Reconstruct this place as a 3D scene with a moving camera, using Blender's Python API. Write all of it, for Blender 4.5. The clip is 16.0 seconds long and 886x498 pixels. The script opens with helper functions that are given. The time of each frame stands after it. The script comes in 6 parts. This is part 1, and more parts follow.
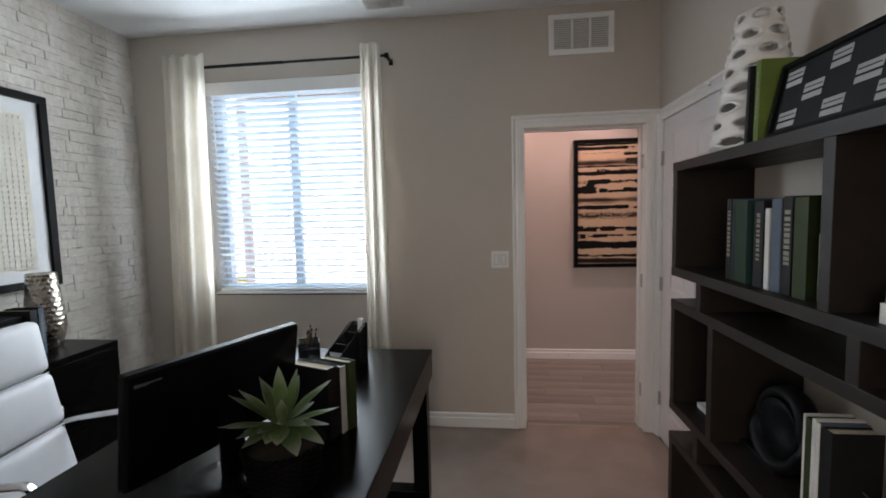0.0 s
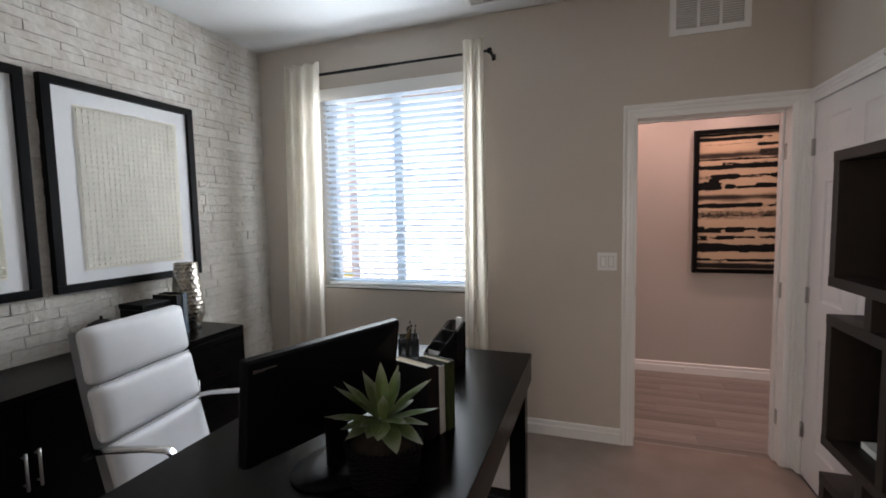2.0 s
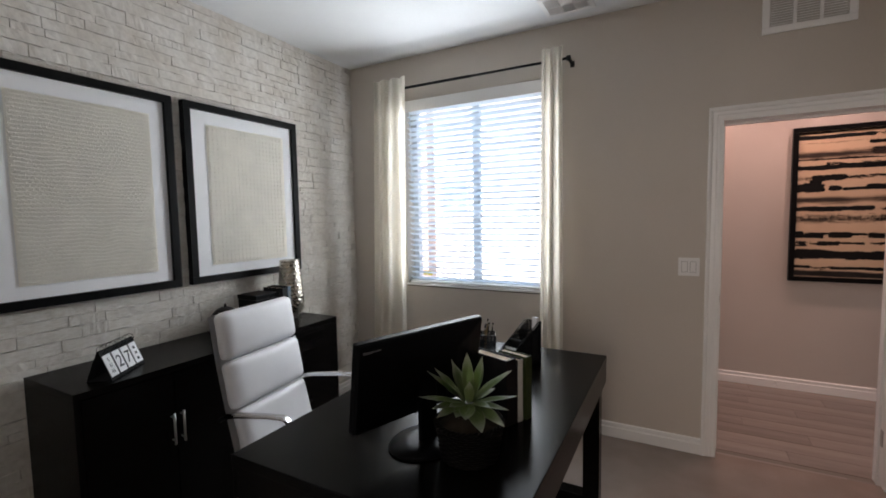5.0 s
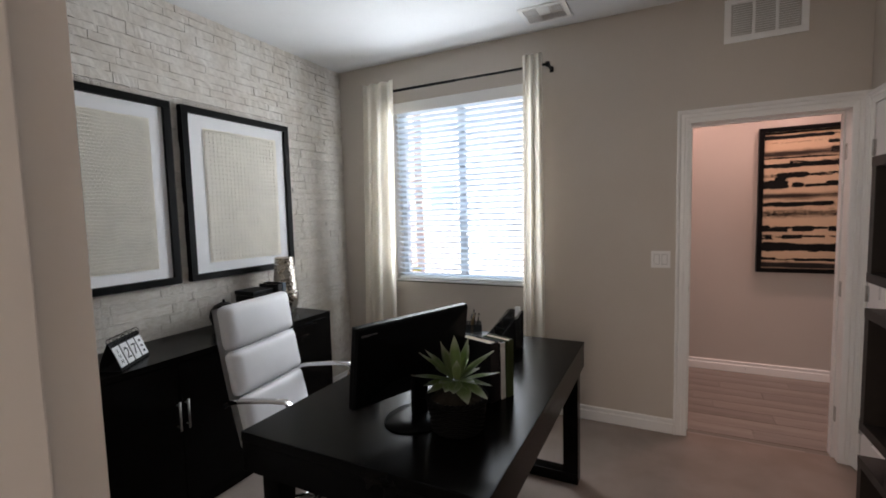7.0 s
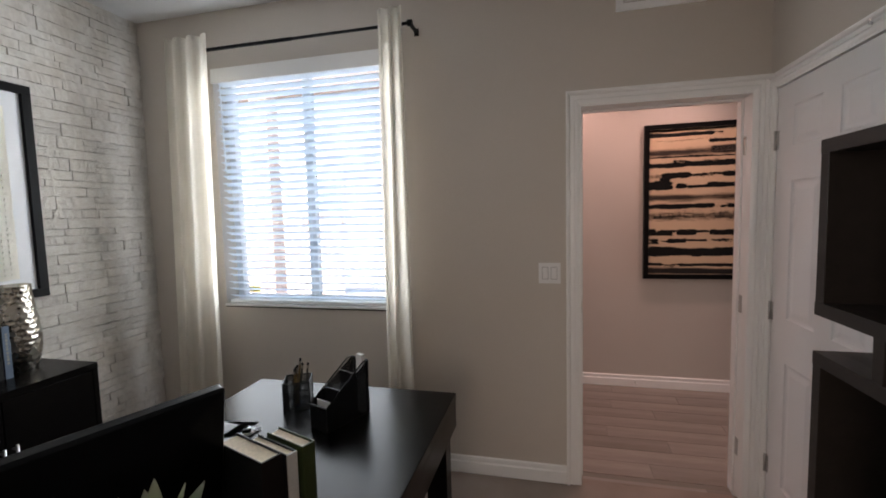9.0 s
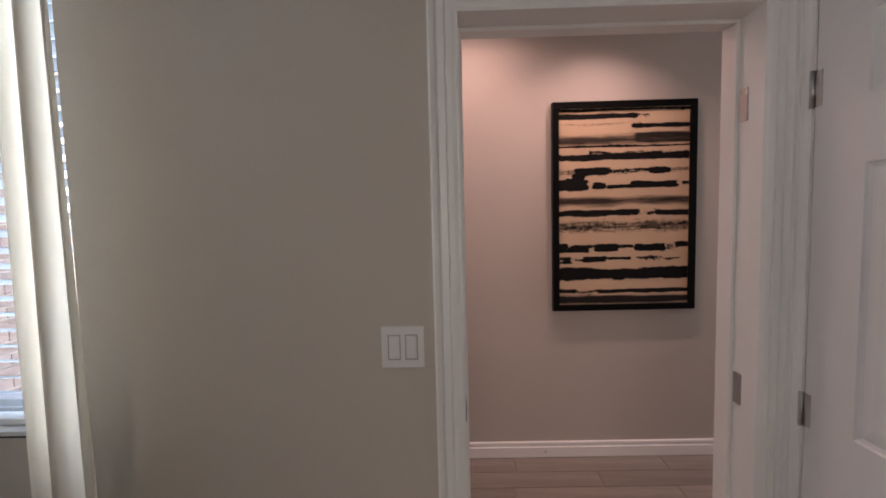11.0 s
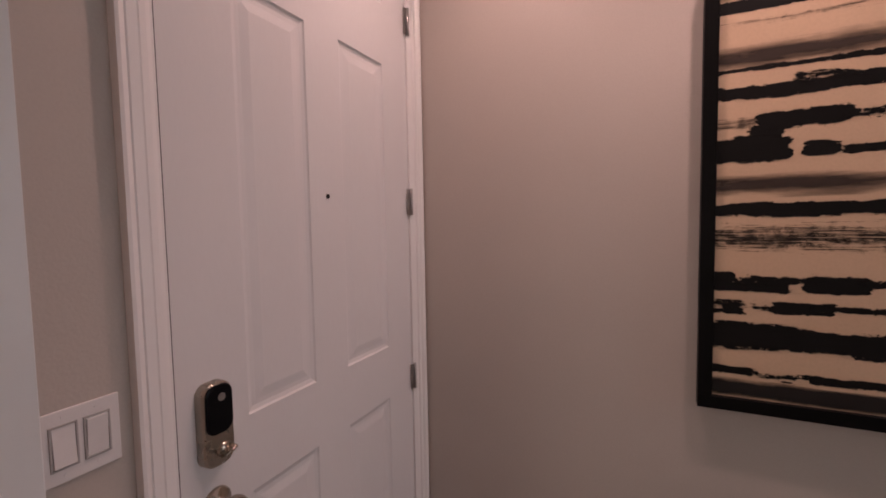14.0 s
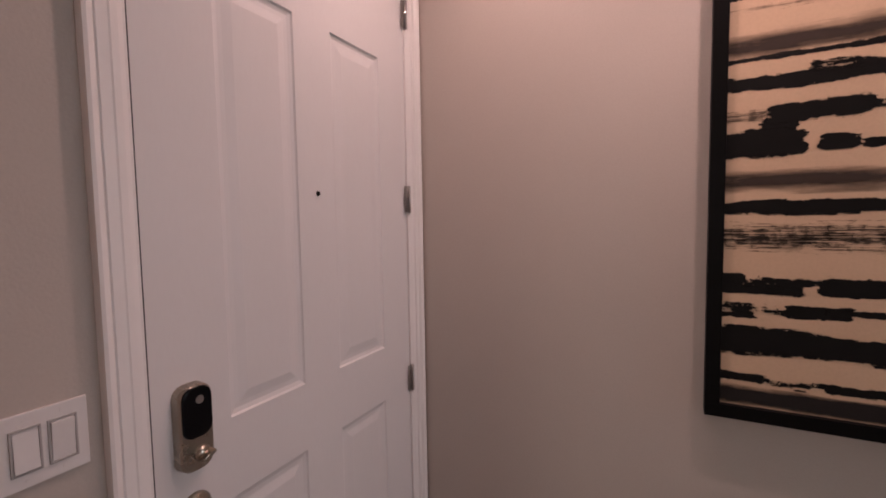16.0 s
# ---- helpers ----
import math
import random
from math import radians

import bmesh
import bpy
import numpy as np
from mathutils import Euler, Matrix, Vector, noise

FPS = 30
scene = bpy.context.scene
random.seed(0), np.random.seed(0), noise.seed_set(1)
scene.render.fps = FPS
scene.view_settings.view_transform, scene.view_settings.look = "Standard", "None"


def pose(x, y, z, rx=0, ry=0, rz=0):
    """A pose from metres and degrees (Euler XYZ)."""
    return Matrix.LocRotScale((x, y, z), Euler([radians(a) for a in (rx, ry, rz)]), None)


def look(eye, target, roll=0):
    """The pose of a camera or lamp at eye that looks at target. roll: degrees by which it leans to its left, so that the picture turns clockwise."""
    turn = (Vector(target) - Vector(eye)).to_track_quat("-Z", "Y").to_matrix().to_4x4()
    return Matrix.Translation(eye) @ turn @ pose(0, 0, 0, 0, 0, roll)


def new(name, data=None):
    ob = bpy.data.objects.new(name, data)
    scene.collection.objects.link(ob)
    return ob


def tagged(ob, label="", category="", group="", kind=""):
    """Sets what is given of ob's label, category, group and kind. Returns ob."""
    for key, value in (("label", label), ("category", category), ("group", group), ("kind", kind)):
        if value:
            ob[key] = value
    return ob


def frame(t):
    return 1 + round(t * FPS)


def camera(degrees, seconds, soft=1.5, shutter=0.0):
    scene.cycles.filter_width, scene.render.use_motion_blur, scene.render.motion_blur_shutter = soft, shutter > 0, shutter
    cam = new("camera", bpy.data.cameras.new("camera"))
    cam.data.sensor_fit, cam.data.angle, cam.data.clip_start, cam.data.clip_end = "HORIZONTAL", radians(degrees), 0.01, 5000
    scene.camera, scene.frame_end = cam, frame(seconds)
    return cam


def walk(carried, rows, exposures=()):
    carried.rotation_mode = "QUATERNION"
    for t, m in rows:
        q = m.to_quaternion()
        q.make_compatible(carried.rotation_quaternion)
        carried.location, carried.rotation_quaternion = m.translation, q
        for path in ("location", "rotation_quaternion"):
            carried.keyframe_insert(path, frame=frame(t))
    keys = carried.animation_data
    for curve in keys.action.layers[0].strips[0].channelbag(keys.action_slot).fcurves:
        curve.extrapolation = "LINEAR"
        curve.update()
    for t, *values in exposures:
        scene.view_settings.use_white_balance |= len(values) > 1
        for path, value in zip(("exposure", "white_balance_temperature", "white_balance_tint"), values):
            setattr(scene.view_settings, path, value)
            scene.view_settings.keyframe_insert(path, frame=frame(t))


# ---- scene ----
cam = camera(90.3, 16.0, soft=1.8)
PATH = [
    (0, (0.056, 0.289, 1.485), (-0.172, 2.269, 1.326), -1.4),
    (0.5, (0.037, 0.313, 1.465), (-0.344, 2.271, 1.307), -1.4),
    (1, (0.018, 0.355, 1.477), (-0.462, 2.291, 1.32), -1.3),
    (1.5, (-0.01, 0.343, 1.481), (-0.535, 2.267, 1.321), -1.3),
    (2, (0.023, 0.34, 1.481), (-0.627, 2.225, 1.327), -1.2),
    (2.5, (0.051, 0.315, 1.491), (-0.736, 2.148, 1.341), -1.1),
    (3, (0.072, 0.299, 1.49), (-0.788, 2.098, 1.337), -1.1),
    (3.5, (0.062, 0.303, 1.491), (-0.849, 2.078, 1.342), -1.1),
    (4, (0.044, 0.273, 1.507), (-0.892, 2.033, 1.356), -1.0),
    (4.5, (0.044, 0.237, 1.508), (-0.904, 1.992, 1.36), -1.1),
    (6.8, (0.09, 0.014, 1.482), (-0.813, 1.792, 1.338), -1.0),
    (7, (0.115, 0.045, 1.499), (-0.78, 1.826, 1.344), -1.5),
    (7.5, (0.154, 0.2, 1.497), (-0.72, 1.991, 1.337), -1.5),
    (8, (0.138, 0.397, 1.482), (-0.653, 2.227, 1.319), -1.4),
    (8.5, (0.104, 0.617, 1.511), (-0.469, 2.527, 1.349), -1.4),
    (9, (0.106, 0.846, 1.504), (-0.37, 2.782, 1.343), -1.5),
    (9.5, (0.156, 1.135, 1.522), (-0.222, 3.092, 1.355), -1.5),
    (10, (0.172, 1.441, 1.513), (-0.013, 3.426, 1.344), -1.5),
    (10.2, (0.173, 1.572, 1.523), (0.072, 3.563, 1.361), -1.5),
    (12.3, (0.503, 2.94, 1.5), (0.489, 4.934, 1.356), -1.4),
    (12.5, (0.558, 3.054, 1.502), (0.484, 5.047, 1.355), -1.3),
    (13, (0.632, 3.228, 1.502), (0.361, 5.204, 1.353), -1.4),
    (13.5, (0.652, 3.312, 1.494), (0.14, 5.24, 1.355), -1.2),
    (14, (0.729, 3.261, 1.494), (-0.136, 5.06, 1.368), -1.0),
    (14.5, (0.822, 3.211, 1.495), (-0.126, 4.968, 1.369), -1.0),
    (15, (0.855, 3.192, 1.495), (-0.152, 4.915, 1.367), -0.9),
    (15.5, (0.838, 3.217, 1.486), (-0.184, 4.931, 1.359), -0.9),
    (16, (0.762, 3.327, 1.491), (-0.16, 5.097, 1.36), -0.9),
]
walk(cam, [(r[0], look(*r[1:])) for r in PATH],
     [(0, 2.36, 6550, 12), (2.5, 2.34, 6850, 15), (8.5, 2.34, 6950, 16), (10.2, 2.36, 6950, 16), (12.5, 2.2, 6200, 13), (13.2, 2.1, 6350, 14), (14, 2.08, 6600, 16), (16, 2.2, 6500, 15)])

# ---- light ----
world = bpy.data.worlds.new("sky")
scene.world = world
world.use_nodes = True
_nt = world.node_tree
_sky = _nt.nodes.new("ShaderNodeTexSky")
_sky.sky_type, _sky.sun_disc = "NISHITA", False
_sky.sun_elevation, _sky.sun_rotation = radians(45), radians(230)
_nt.links.new(_sky.outputs["Color"], _nt.nodes["Background"].inputs["Color"])
_nt.nodes["Background"].inputs["Strength"].default_value = 0.15


def lamp(name, kind, energy, colour, m, **settings):
    data = bpy.data.lights.new(name, kind)
    data.energy, data.color = energy, colour
    if "angle" in settings:
        data.angle = settings["angle"]
    if "size" in settings:
        data.shape, data.size, data.size_y = "RECTANGLE", settings["size"], settings.get("size_y", settings["size"])
    if "radius" in settings:
        data.shadow_soft_size = settings["radius"]
    if "spot" in settings:
        data.spot_size, data.spot_blend = settings["spot"], 0.9
    ob = new(name, data)
    ob.matrix_world = m
    return ob


lamp("sun", "SUN", 4.2, (1.0, 0.94, 0.86), look((-9, -3, 11), (-1.4, 3.5, 1)), angle=radians(0.5))
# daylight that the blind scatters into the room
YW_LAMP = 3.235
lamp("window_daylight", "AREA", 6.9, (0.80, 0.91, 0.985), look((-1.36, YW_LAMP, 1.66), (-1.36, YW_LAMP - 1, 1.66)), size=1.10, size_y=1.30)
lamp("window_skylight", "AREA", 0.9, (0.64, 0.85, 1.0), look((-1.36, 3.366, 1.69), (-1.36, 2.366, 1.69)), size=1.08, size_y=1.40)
# downlights of the entry hall and daylight from the rooms that it leads to
lamp("hall_downlight", "SPOT", 8.3, (1.0, 0.66, 0.60), look((1.12, 4.36, 2.755), (1.12, 4.42, 0)), radius=0.03, spot=radians(118))
lamp("hall_downlight_entry", "SPOT", 6.9, (1.0, 0.64, 0.57), look((0.36, 4.36, 2.755), (0.36, 4.40, 0)), radius=0.05, spot=radians(155))
lamp("hall_window_light", "AREA", 3.8, (0.86, 0.90, 0.98), look((4.35, 4.1, 1.5), (1.0, 4.3, 1.2)), size=1.1, size_y=1.5)
# added warm fill from behind the camera; no window or lamp stands there
lamp("back_room_fill", "AREA", 12.5, (1.0, 0.89, 0.79), look((-0.5, -2.3, 1.7), (0.2, 1.5, 1.3)), size=2.4, size_y=1.5)


# ---- building helpers ----
def home(ob):
    m = ob.matrix_basis.copy()
    if ob.parent:
        m = home(ob.parent) @ ob.matrix_parent_inverse @ m
    return m


def mesh_from(bm, name, material, smooth=False):
    me = bpy.data.meshes.new(name)
    bm.to_mesh(me)
    bm.free()
    for mt in material if isinstance(material, (list, tuple)) else [material]:
        me.materials.append(mt)
    if smooth:
        for p in me.polygons:
            p.use_smooth = True
    return me


def part(name, bm, material, parent=None, label="", smooth=False):
    """One mesh object under a thing or under a part, built in place."""
    ob = new(name, mesh_from(bm, name, material, smooth))
    if parent is not None:
        ob.parent = parent
        ob.matrix_parent_inverse = home(parent).inverted()
    if label:
        ob["label"] = label
    return ob


def structure(name, bm, material, label, category, smooth=False):
    return tagged(part(name, bm, material, smooth=smooth), label, category, kind="structure")


def thing(name, place, label, category, group="", kind="", turn=0.0):
    ob = new(name)
    ob.empty_display_size = 0.1
    ob.matrix_basis = pose(*place, 0, 0, turn)
    return tagged(ob, label, category, group, kind)


def box(x0, y0, z0, x1, y1, z1, bevel=0.0, bm=None, turn=None):
    """A bevelled box between two corners; turn: a matrix applied to it."""
    own = bmesh.new()
    bmesh.ops.create_cube(own, size=1)
    for v in own.verts:
        v.co = Vector(((x0, x1)[v.co.x > 0], (y0, y1)[v.co.y > 0], (z0, z1)[v.co.z > 0]))
    if bevel:
        bmesh.ops.bevel(own, geom=own.edges[:], offset=bevel, segments=2, profile=0.6, affect="EDGES")
    if turn is not None:
        own.transform(turn)
    if bm is None:
        return own
    return add(bm, own)


def add(bm, own):
    me = bpy.data.meshes.new("join")
    own.to_mesh(me)
    own.free()
    bm.from_mesh(me)
    bpy.data.meshes.remove(me)
    return bm


def lathe(profile, centre, steps=32, m=None):
    """A turned body from (radius, height) pairs."""
    bm = bmesh.new()
    rings = []
    for r, h in profile:
        rings.append([bm.verts.new((r * math.cos(2 * math.pi * k / steps), r * math.sin(2 * math.pi * k / steps), h)) for k in range(steps)])
    for a, b in zip(rings, rings[1:]):
        for k in range(steps):
            bm.faces.new((a[k], a[(k + 1) % steps], b[(k + 1) % steps], b[k]))
    for ring, flip in ((rings[0], True), (rings[-1], False)):
        if (ring[0].co - ring[steps // 2].co).length > 1e-4:
            bm.faces.new(ring[::-1] if flip else ring)
    bm.transform((Matrix.Translation(centre) if m is None else m))
    return bm


def tube(points, radius, steps=8, closed=False, bm=None, flat=1.0):
    """A round (or flattened) bar along points."""
    own = bmesh.new()
    pts = [Vector(p) for p in points]
    n = len(pts)
    rings = []
    for i, p in enumerate(pts):
        a = pts[(i - 1) % n] if closed or i else p
        b = pts[(i + 1) % n] if closed or i < n - 1 else p
        d = (b - a).normalized()
        side = d.cross(Vector((0, 0, 1)))
        if side.length < 0.05:
            side = d.cross(Vector((0, 1, 0)))
        side.normalize()
        up = side.cross(d).normalized()
        r = radius[i] if isinstance(radius, (list, tuple)) else radius
        rings.append([own.verts.new(p + side * math.cos(2 * math.pi * k / steps) * r * flat + up * math.sin(2 * math.pi * k / steps) * r) for k in range(steps)])
    pairs = list(zip(rings, rings[1:])) + ([(rings[-1], rings[0])] if closed else [])
    for a, b in pairs:
        for k in range(steps):
            own.faces.new((a[k], a[(k + 1) % steps], b[(k + 1) % steps], b[k]))
    if not closed:
        own.faces.new(rings[0][::-1])
        own.faces.new(rings[-1])
    bmesh.ops.recalc_face_normals(own, faces=own.faces[:])
    return own if bm is None else add(bm, own)


def sweep(profile, path, closed=False):
    """A moulding: profile of (out, along-width) pairs swept along a rectangular path of (point, width direction, out direction)."""
    bm = bmesh.new()
    rings = [[bm.verts.new(Vector(p) + Vector(w) * b + Vector(o) * a) for a, b in profile] for p, w, o in path]
    n = len(profile)
    for a, b in zip(rings, rings[1:]):
        for k in range(n):
            bm.faces.new((a[k], a[(k + 1) % n], b[(k + 1) % n], b[k]))
    bm.faces.new(rings[0])
    bm.faces.new(rings[-1][::-1])
    bmesh.ops.recalc_face_normals(bm, faces=bm.faces[:])
    return bm


def sheet(nx, ny, f):
    """A grid mesh with f(u, v) giving each vertex."""
    bm = bmesh.new()
    g = [[bm.verts.new(f(i / nx, j / ny)) for j in range(ny + 1)] for i in range(nx + 1)]
    for i in range(nx):
        for j in range(ny):
            bm.faces.new((g[i][j], g[i + 1][j], g[i + 1][j + 1], g[i][j + 1]))
    return bm


def writing(name, text, size, m, material, parent, label=""):
    cu = bpy.data.curves.new(name, "FONT")
    cu.body, cu.size, cu.align_x, cu.align_y, cu.extrude = text, size, "CENTER", "CENTER", 0.0004
    tmp = new("tmp", cu)
    me = bpy.data.meshes.new_from_object(tmp.evaluated_get(bpy.context.evaluated_depsgraph_get()))
    bpy.data.objects.remove(tmp)
    me.materials.append(material)
    me.transform(m)
    ob = new(name, me)
    ob.parent = parent
    ob.matrix_parent_inverse = home(parent).inverted()
    if label:
        ob["label"] = label
    return ob


# ---- materials ----
def surface(name, colour, rough=0.5, metal=0.0, vary=0.12, scale=3.0, fine=60.0, bump=0.1, bump_scale=None, stretch=(1, 1, 1), tint=None,
            per_object=0.0, coat=0.0, spec=0.5, patchy=0.08):
    """Principled surface: large soft variation, fine grain and relief."""
    m = bpy.data.materials.new(name)
    m.use_nodes = True
    nt = m.node_tree
    n, ln = nt.nodes, nt.links
    bsdf = n["Principled BSDF"]
    bsdf.inputs["Metallic"].default_value = metal
    bsdf.inputs["Coat Weight"].default_value = coat
    bsdf.inputs["Specular IOR Level"].default_value = spec
    tc = n.new("ShaderNodeTexCoord")
    mp = n.new("ShaderNodeMapping")
    mp.inputs["Scale"].default_value = stretch
    ln.new(tc.outputs["Object"], mp.inputs["Vector"])
    big, small = n.new("ShaderNodeTexNoise"), n.new("ShaderNodeTexNoise")
    for t, s, d in ((big, scale, 4), (small, fine, 3)):
        t.inputs["Scale"].default_value, t.inputs["Detail"].default_value = s, d
        ln.new(mp.outputs["Vector"], t.inputs["Vector"])
    second = tint or tuple(c * 0.62 for c in colour)
    mix1 = n.new("ShaderNodeMix")
    mix1.data_type = "RGBA"
    ramp = n.new("ShaderNodeMapRange")
    ramp.inputs["From Min"].default_value, ramp.inputs["From Max"].default_value = 0.35, 0.75
    ramp.inputs["To Max"].default_value = min(1.0, vary * 4)
    ln.new(big.outputs["Fac"], ramp.inputs["Value"])
    ln.new(ramp.outputs["Result"], mix1.inputs["Factor"])
    mix1.inputs["A"].default_value, mix1.inputs["B"].default_value = (*colour, 1), (*second, 1)
    mix2 = n.new("ShaderNodeMix")
    mix2.data_type = "RGBA"
    ramp2 = n.new("ShaderNodeMapRange")
    ramp2.inputs["From Min"].default_value, ramp2.inputs["From Max"].default_value = 0.4, 0.7
    ramp2.inputs["To Max"].default_value = vary
    ln.new(small.outputs["Fac"], ramp2.inputs["Value"])
    ln.new(ramp2.outputs["Result"], mix2.inputs["Factor"])
    ln.new(mix1.outputs["Result"], mix2.inputs["A"])
    mix2.inputs["B"].default_value = (*(c * 0.55 for c in second), 1)
    out = mix2.outputs["Result"]
    if per_object:
        info = n.new("ShaderNodeObjectInfo")
        hsv = n.new("ShaderNodeHueSaturation")
        rr = n.new("ShaderNodeMapRange")
        rr.inputs["To Min"].default_value, rr.inputs["To Max"].default_value = 1 - per_object, 1 + per_object
        ln.new(info.outputs["Random"], rr.inputs["Value"])
        ln.new(rr.outputs["Result"], hsv.inputs["Value"])
        ln.new(out, hsv.inputs["Color"])
        out = hsv.outputs["Color"]
    ln.new(out, bsdf.inputs["Base Color"])
    rg = n.new("ShaderNodeMapRange")
    rg.inputs["To Min"].default_value, rg.inputs["To Max"].default_value = max(0.02, rough - patchy), min(1.0, rough + patchy)
    ln.new(big.outputs["Fac"], rg.inputs["Value"])
    ln.new(rg.outputs["Result"], bsdf.inputs["Roughness"])
    if bump:
        bp = n.new("ShaderNodeBump")
        bp.inputs["Strength"].default_value, bp.inputs["Distance"].default_value = bump, 0.004
        if bump_scale:
            t = n.new("ShaderNodeTexNoise")
            t.inputs["Scale"].default_value, t.inputs["Detail"].default_value = bump_scale, 4
            ln.new(mp.outputs["Vector"], t.inputs["Vector"])
            ln.new(t.outputs["Fac"], bp.inputs["Height"])
        else:
            ln.new(small.outputs["Fac"], bp.inputs["Height"])
        ln.new(bp.outputs["Normal"], bsdf.inputs["Normal"])
    return m


def glass(name, tint=(1, 1, 1)):
    m = bpy.data.materials.new(name)
    m.use_nodes = True
    b = m.node_tree.nodes["Principled BSDF"]
    b.inputs["Base Color"].default_value = (*tint, 1)
    b.inputs["Transmission Weight"].default_value, b.inputs["Roughness"].default_value = 1.0, 0.0
    b.inputs["IOR"].default_value = 1.45
    return m


PAINT = surface("greige_wall_paint", (0.57, 0.510, 0.452), 0.62, vary=0.05, scale=1.3, fine=220, bump=0.12, bump_scale=160)
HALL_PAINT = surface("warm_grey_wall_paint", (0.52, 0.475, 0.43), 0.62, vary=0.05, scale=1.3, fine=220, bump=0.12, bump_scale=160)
CEILING = surface("white_ceiling_paint", (0.82, 0.83, 0.84), 0.8, vary=0.04, scale=2, fine=120, bump=0.25, bump_scale=90)
TRIM = surface("white_trim_paint", (0.86, 0.85, 0.835), 0.34, vary=0.015, scale=4, fine=90, bump=0.0)
DOOR_PAINT = surface("white_door_paint", (0.76, 0.75, 0.745), 0.36, vary=0.02, scale=3, fine=140, bump=0.02, stretch=(1, 1, 0.3))
CARPET = surface("beige_carpet", (0.37, 0.300, 0.262), 0.95, vary=0.13, scale=4, fine=420, bump=0.9, bump_scale=380, spec=0.1)
STONE = surface("white_washed_stone", (0.72, 0.685, 0.635), 0.85, vary=0.21, scale=7, fine=40, bump=1.0, bump_scale=30, tint=(0.56, 0.50, 0.43), per_object=0.06)
MORTAR = surface("stone_joint", (0.65, 0.60, 0.54), 0.95, vary=0.2, scale=6, fine=60, bump=0.4)
TILE = surface("grey_brown_wood_tile", (0.31, 0.264, 0.234), 0.42, vary=0.22, scale=3, fine=26, bump=0.08, stretch=(0.35, 3.5, 1), tint=(0.20, 0.166, 0.146), per_object=0.17)
GROUT = surface("tile_grout", (0.26, 0.23, 0.205), 0.9, vary=0.1)
ESPRESSO = surface("black_brown_wood", (0.0032, 0.0028, 0.0027), 0.24, vary=0.10, scale=4, fine=40, bump=0.0, stretch=(6, 0.6, 6), tint=(0.0055, 0.0047, 0.0043), spec=0.065, patchy=0.03)
SHELF = surface("dark_brown_wood", (0.019, 0.0145, 0.0122), 0.45, vary=0.22, scale=4, fine=40, bump=0.06, stretch=(6, 0.6, 6), tint=(0.014, 0.0105, 0.009), spec=0.22)
FRAME_BLACK = surface("black_frame_wood", (0.004, 0.004, 0.0043), 0.45, vary=0.15, bump=0.04, spec=0.10)
MAT_BOARD = surface("white_mat_board", (0.78, 0.78, 0.79), 0.85, vary=0.03, fine=300, bump=0.05)
PAPER_CREAM = surface("cream_paper_relief", (0.92, 0.875, 0.785), 0.8, vary=0.06, scale=8, fine=150, bump=0.4)
LEATHER = surface("white_leather", (0.74, 0.735, 0.75), 0.42, vary=0.06, scale=5, fine=260, bump=0.22, bump_scale=320)
CHROME = surface("chrome", (0.72, 0.72, 0.73), 0.10, 1.0, vary=0.03, bump=0.0)
NICKEL = surface("satin_nickel", (0.40, 0.355, 0.30), 0.28, 1.0, vary=0.10, scale=20, fine=200, bump=0.03)
STEEL = surface("brushed_steel", (0.52, 0.51, 0.50), 0.30, 1.0, vary=0.12, fine=200, bump=0.02)
HAMMERED = surface("hammered_champagne_metal", (0.50, 0.46, 0.40), 0.27, 1.0, vary=0.15, scale=8, bump=0.0)
BLACK_PLASTIC = surface("black_plastic", (0.004, 0.004, 0.005), 0.36, vary=0.2, bump=0.03, fine=300, spec=0.12)
SCREEN_GLASS = surface("dark_screen", (0.006, 0.006, 0.008), 0.14, vary=0.1, bump=0.0, spec=0.3)
BLACK_METAL = surface("black_metal", (0.007, 0.007, 0.008), 0.5, 0.0, vary=0.2, bump=0.05, spec=0.14)
LINEN = surface("cream_linen", (0.89, 0.855, 0.785), 0.85, vary=0.10, scale=6, fine=400, bump=0.35, bump_scale=500)
SLAT = surface("white_blind_slat", (0.86, 0.88, 0.90), 0.45, vary=0.03, bump=0.02)
VINYL = surface("white_vinyl", (0.74, 0.75, 0.76), 0.4, vary=0.04, bump=0.02)
PLATE = surface("white_switch_plastic", (0.76, 0.75, 0.74), 0.30, vary=0.03, bump=0.0)
LEAF = surface("grey_green_leaf", (0.165, 0.262, 0.072), 0.5, vary=0.20, scale=14, fine=90, bump=0.12, tint=(0.25, 0.32, 0.15), per_object=0.16)
# pale dry tips and rims along each leaf
_n, _l = LEAF.node_tree.nodes, LEAF.node_tree.links
_uv, _sp, _mr, _mx = _n.new("ShaderNodeUVMap"), _n.new("ShaderNodeSeparateXYZ"), _n.new("ShaderNodeMapRange"), _n.new("ShaderNodeMix")
_mx.data_type = "RGBA"
_mr.inputs["From Min"].default_value, _mr.inputs["From Max"].default_value = 0.45, 1.0
_l.new(_uv.outputs["UV"], _sp.inputs["Vector"])
_l.new(_sp.outputs["X"], _mr.inputs["Value"])
_l.new(_mr.outputs["Result"], _mx.inputs["Factor"])
_l.new(_n["Principled BSDF"].inputs["Base Color"].links[0].from_socket, _mx.inputs["A"])
_mx.inputs["B"].default_value = (0.50, 0.52, 0.43, 1)
_l.new(_mx.outputs["Result"], _n["Principled BSDF"].inputs["Base Color"])
LEAF_UNDER = surface("dry_leaf_base", (0.026, 0.019, 0.012), 0.9, vary=0.3, scale=20, bump=0.3)
WICKER = surface("black_wicker", (0.005, 0.0042, 0.004), 0.6, vary=0.3, scale=20, bump=0.2, spec=0.1)
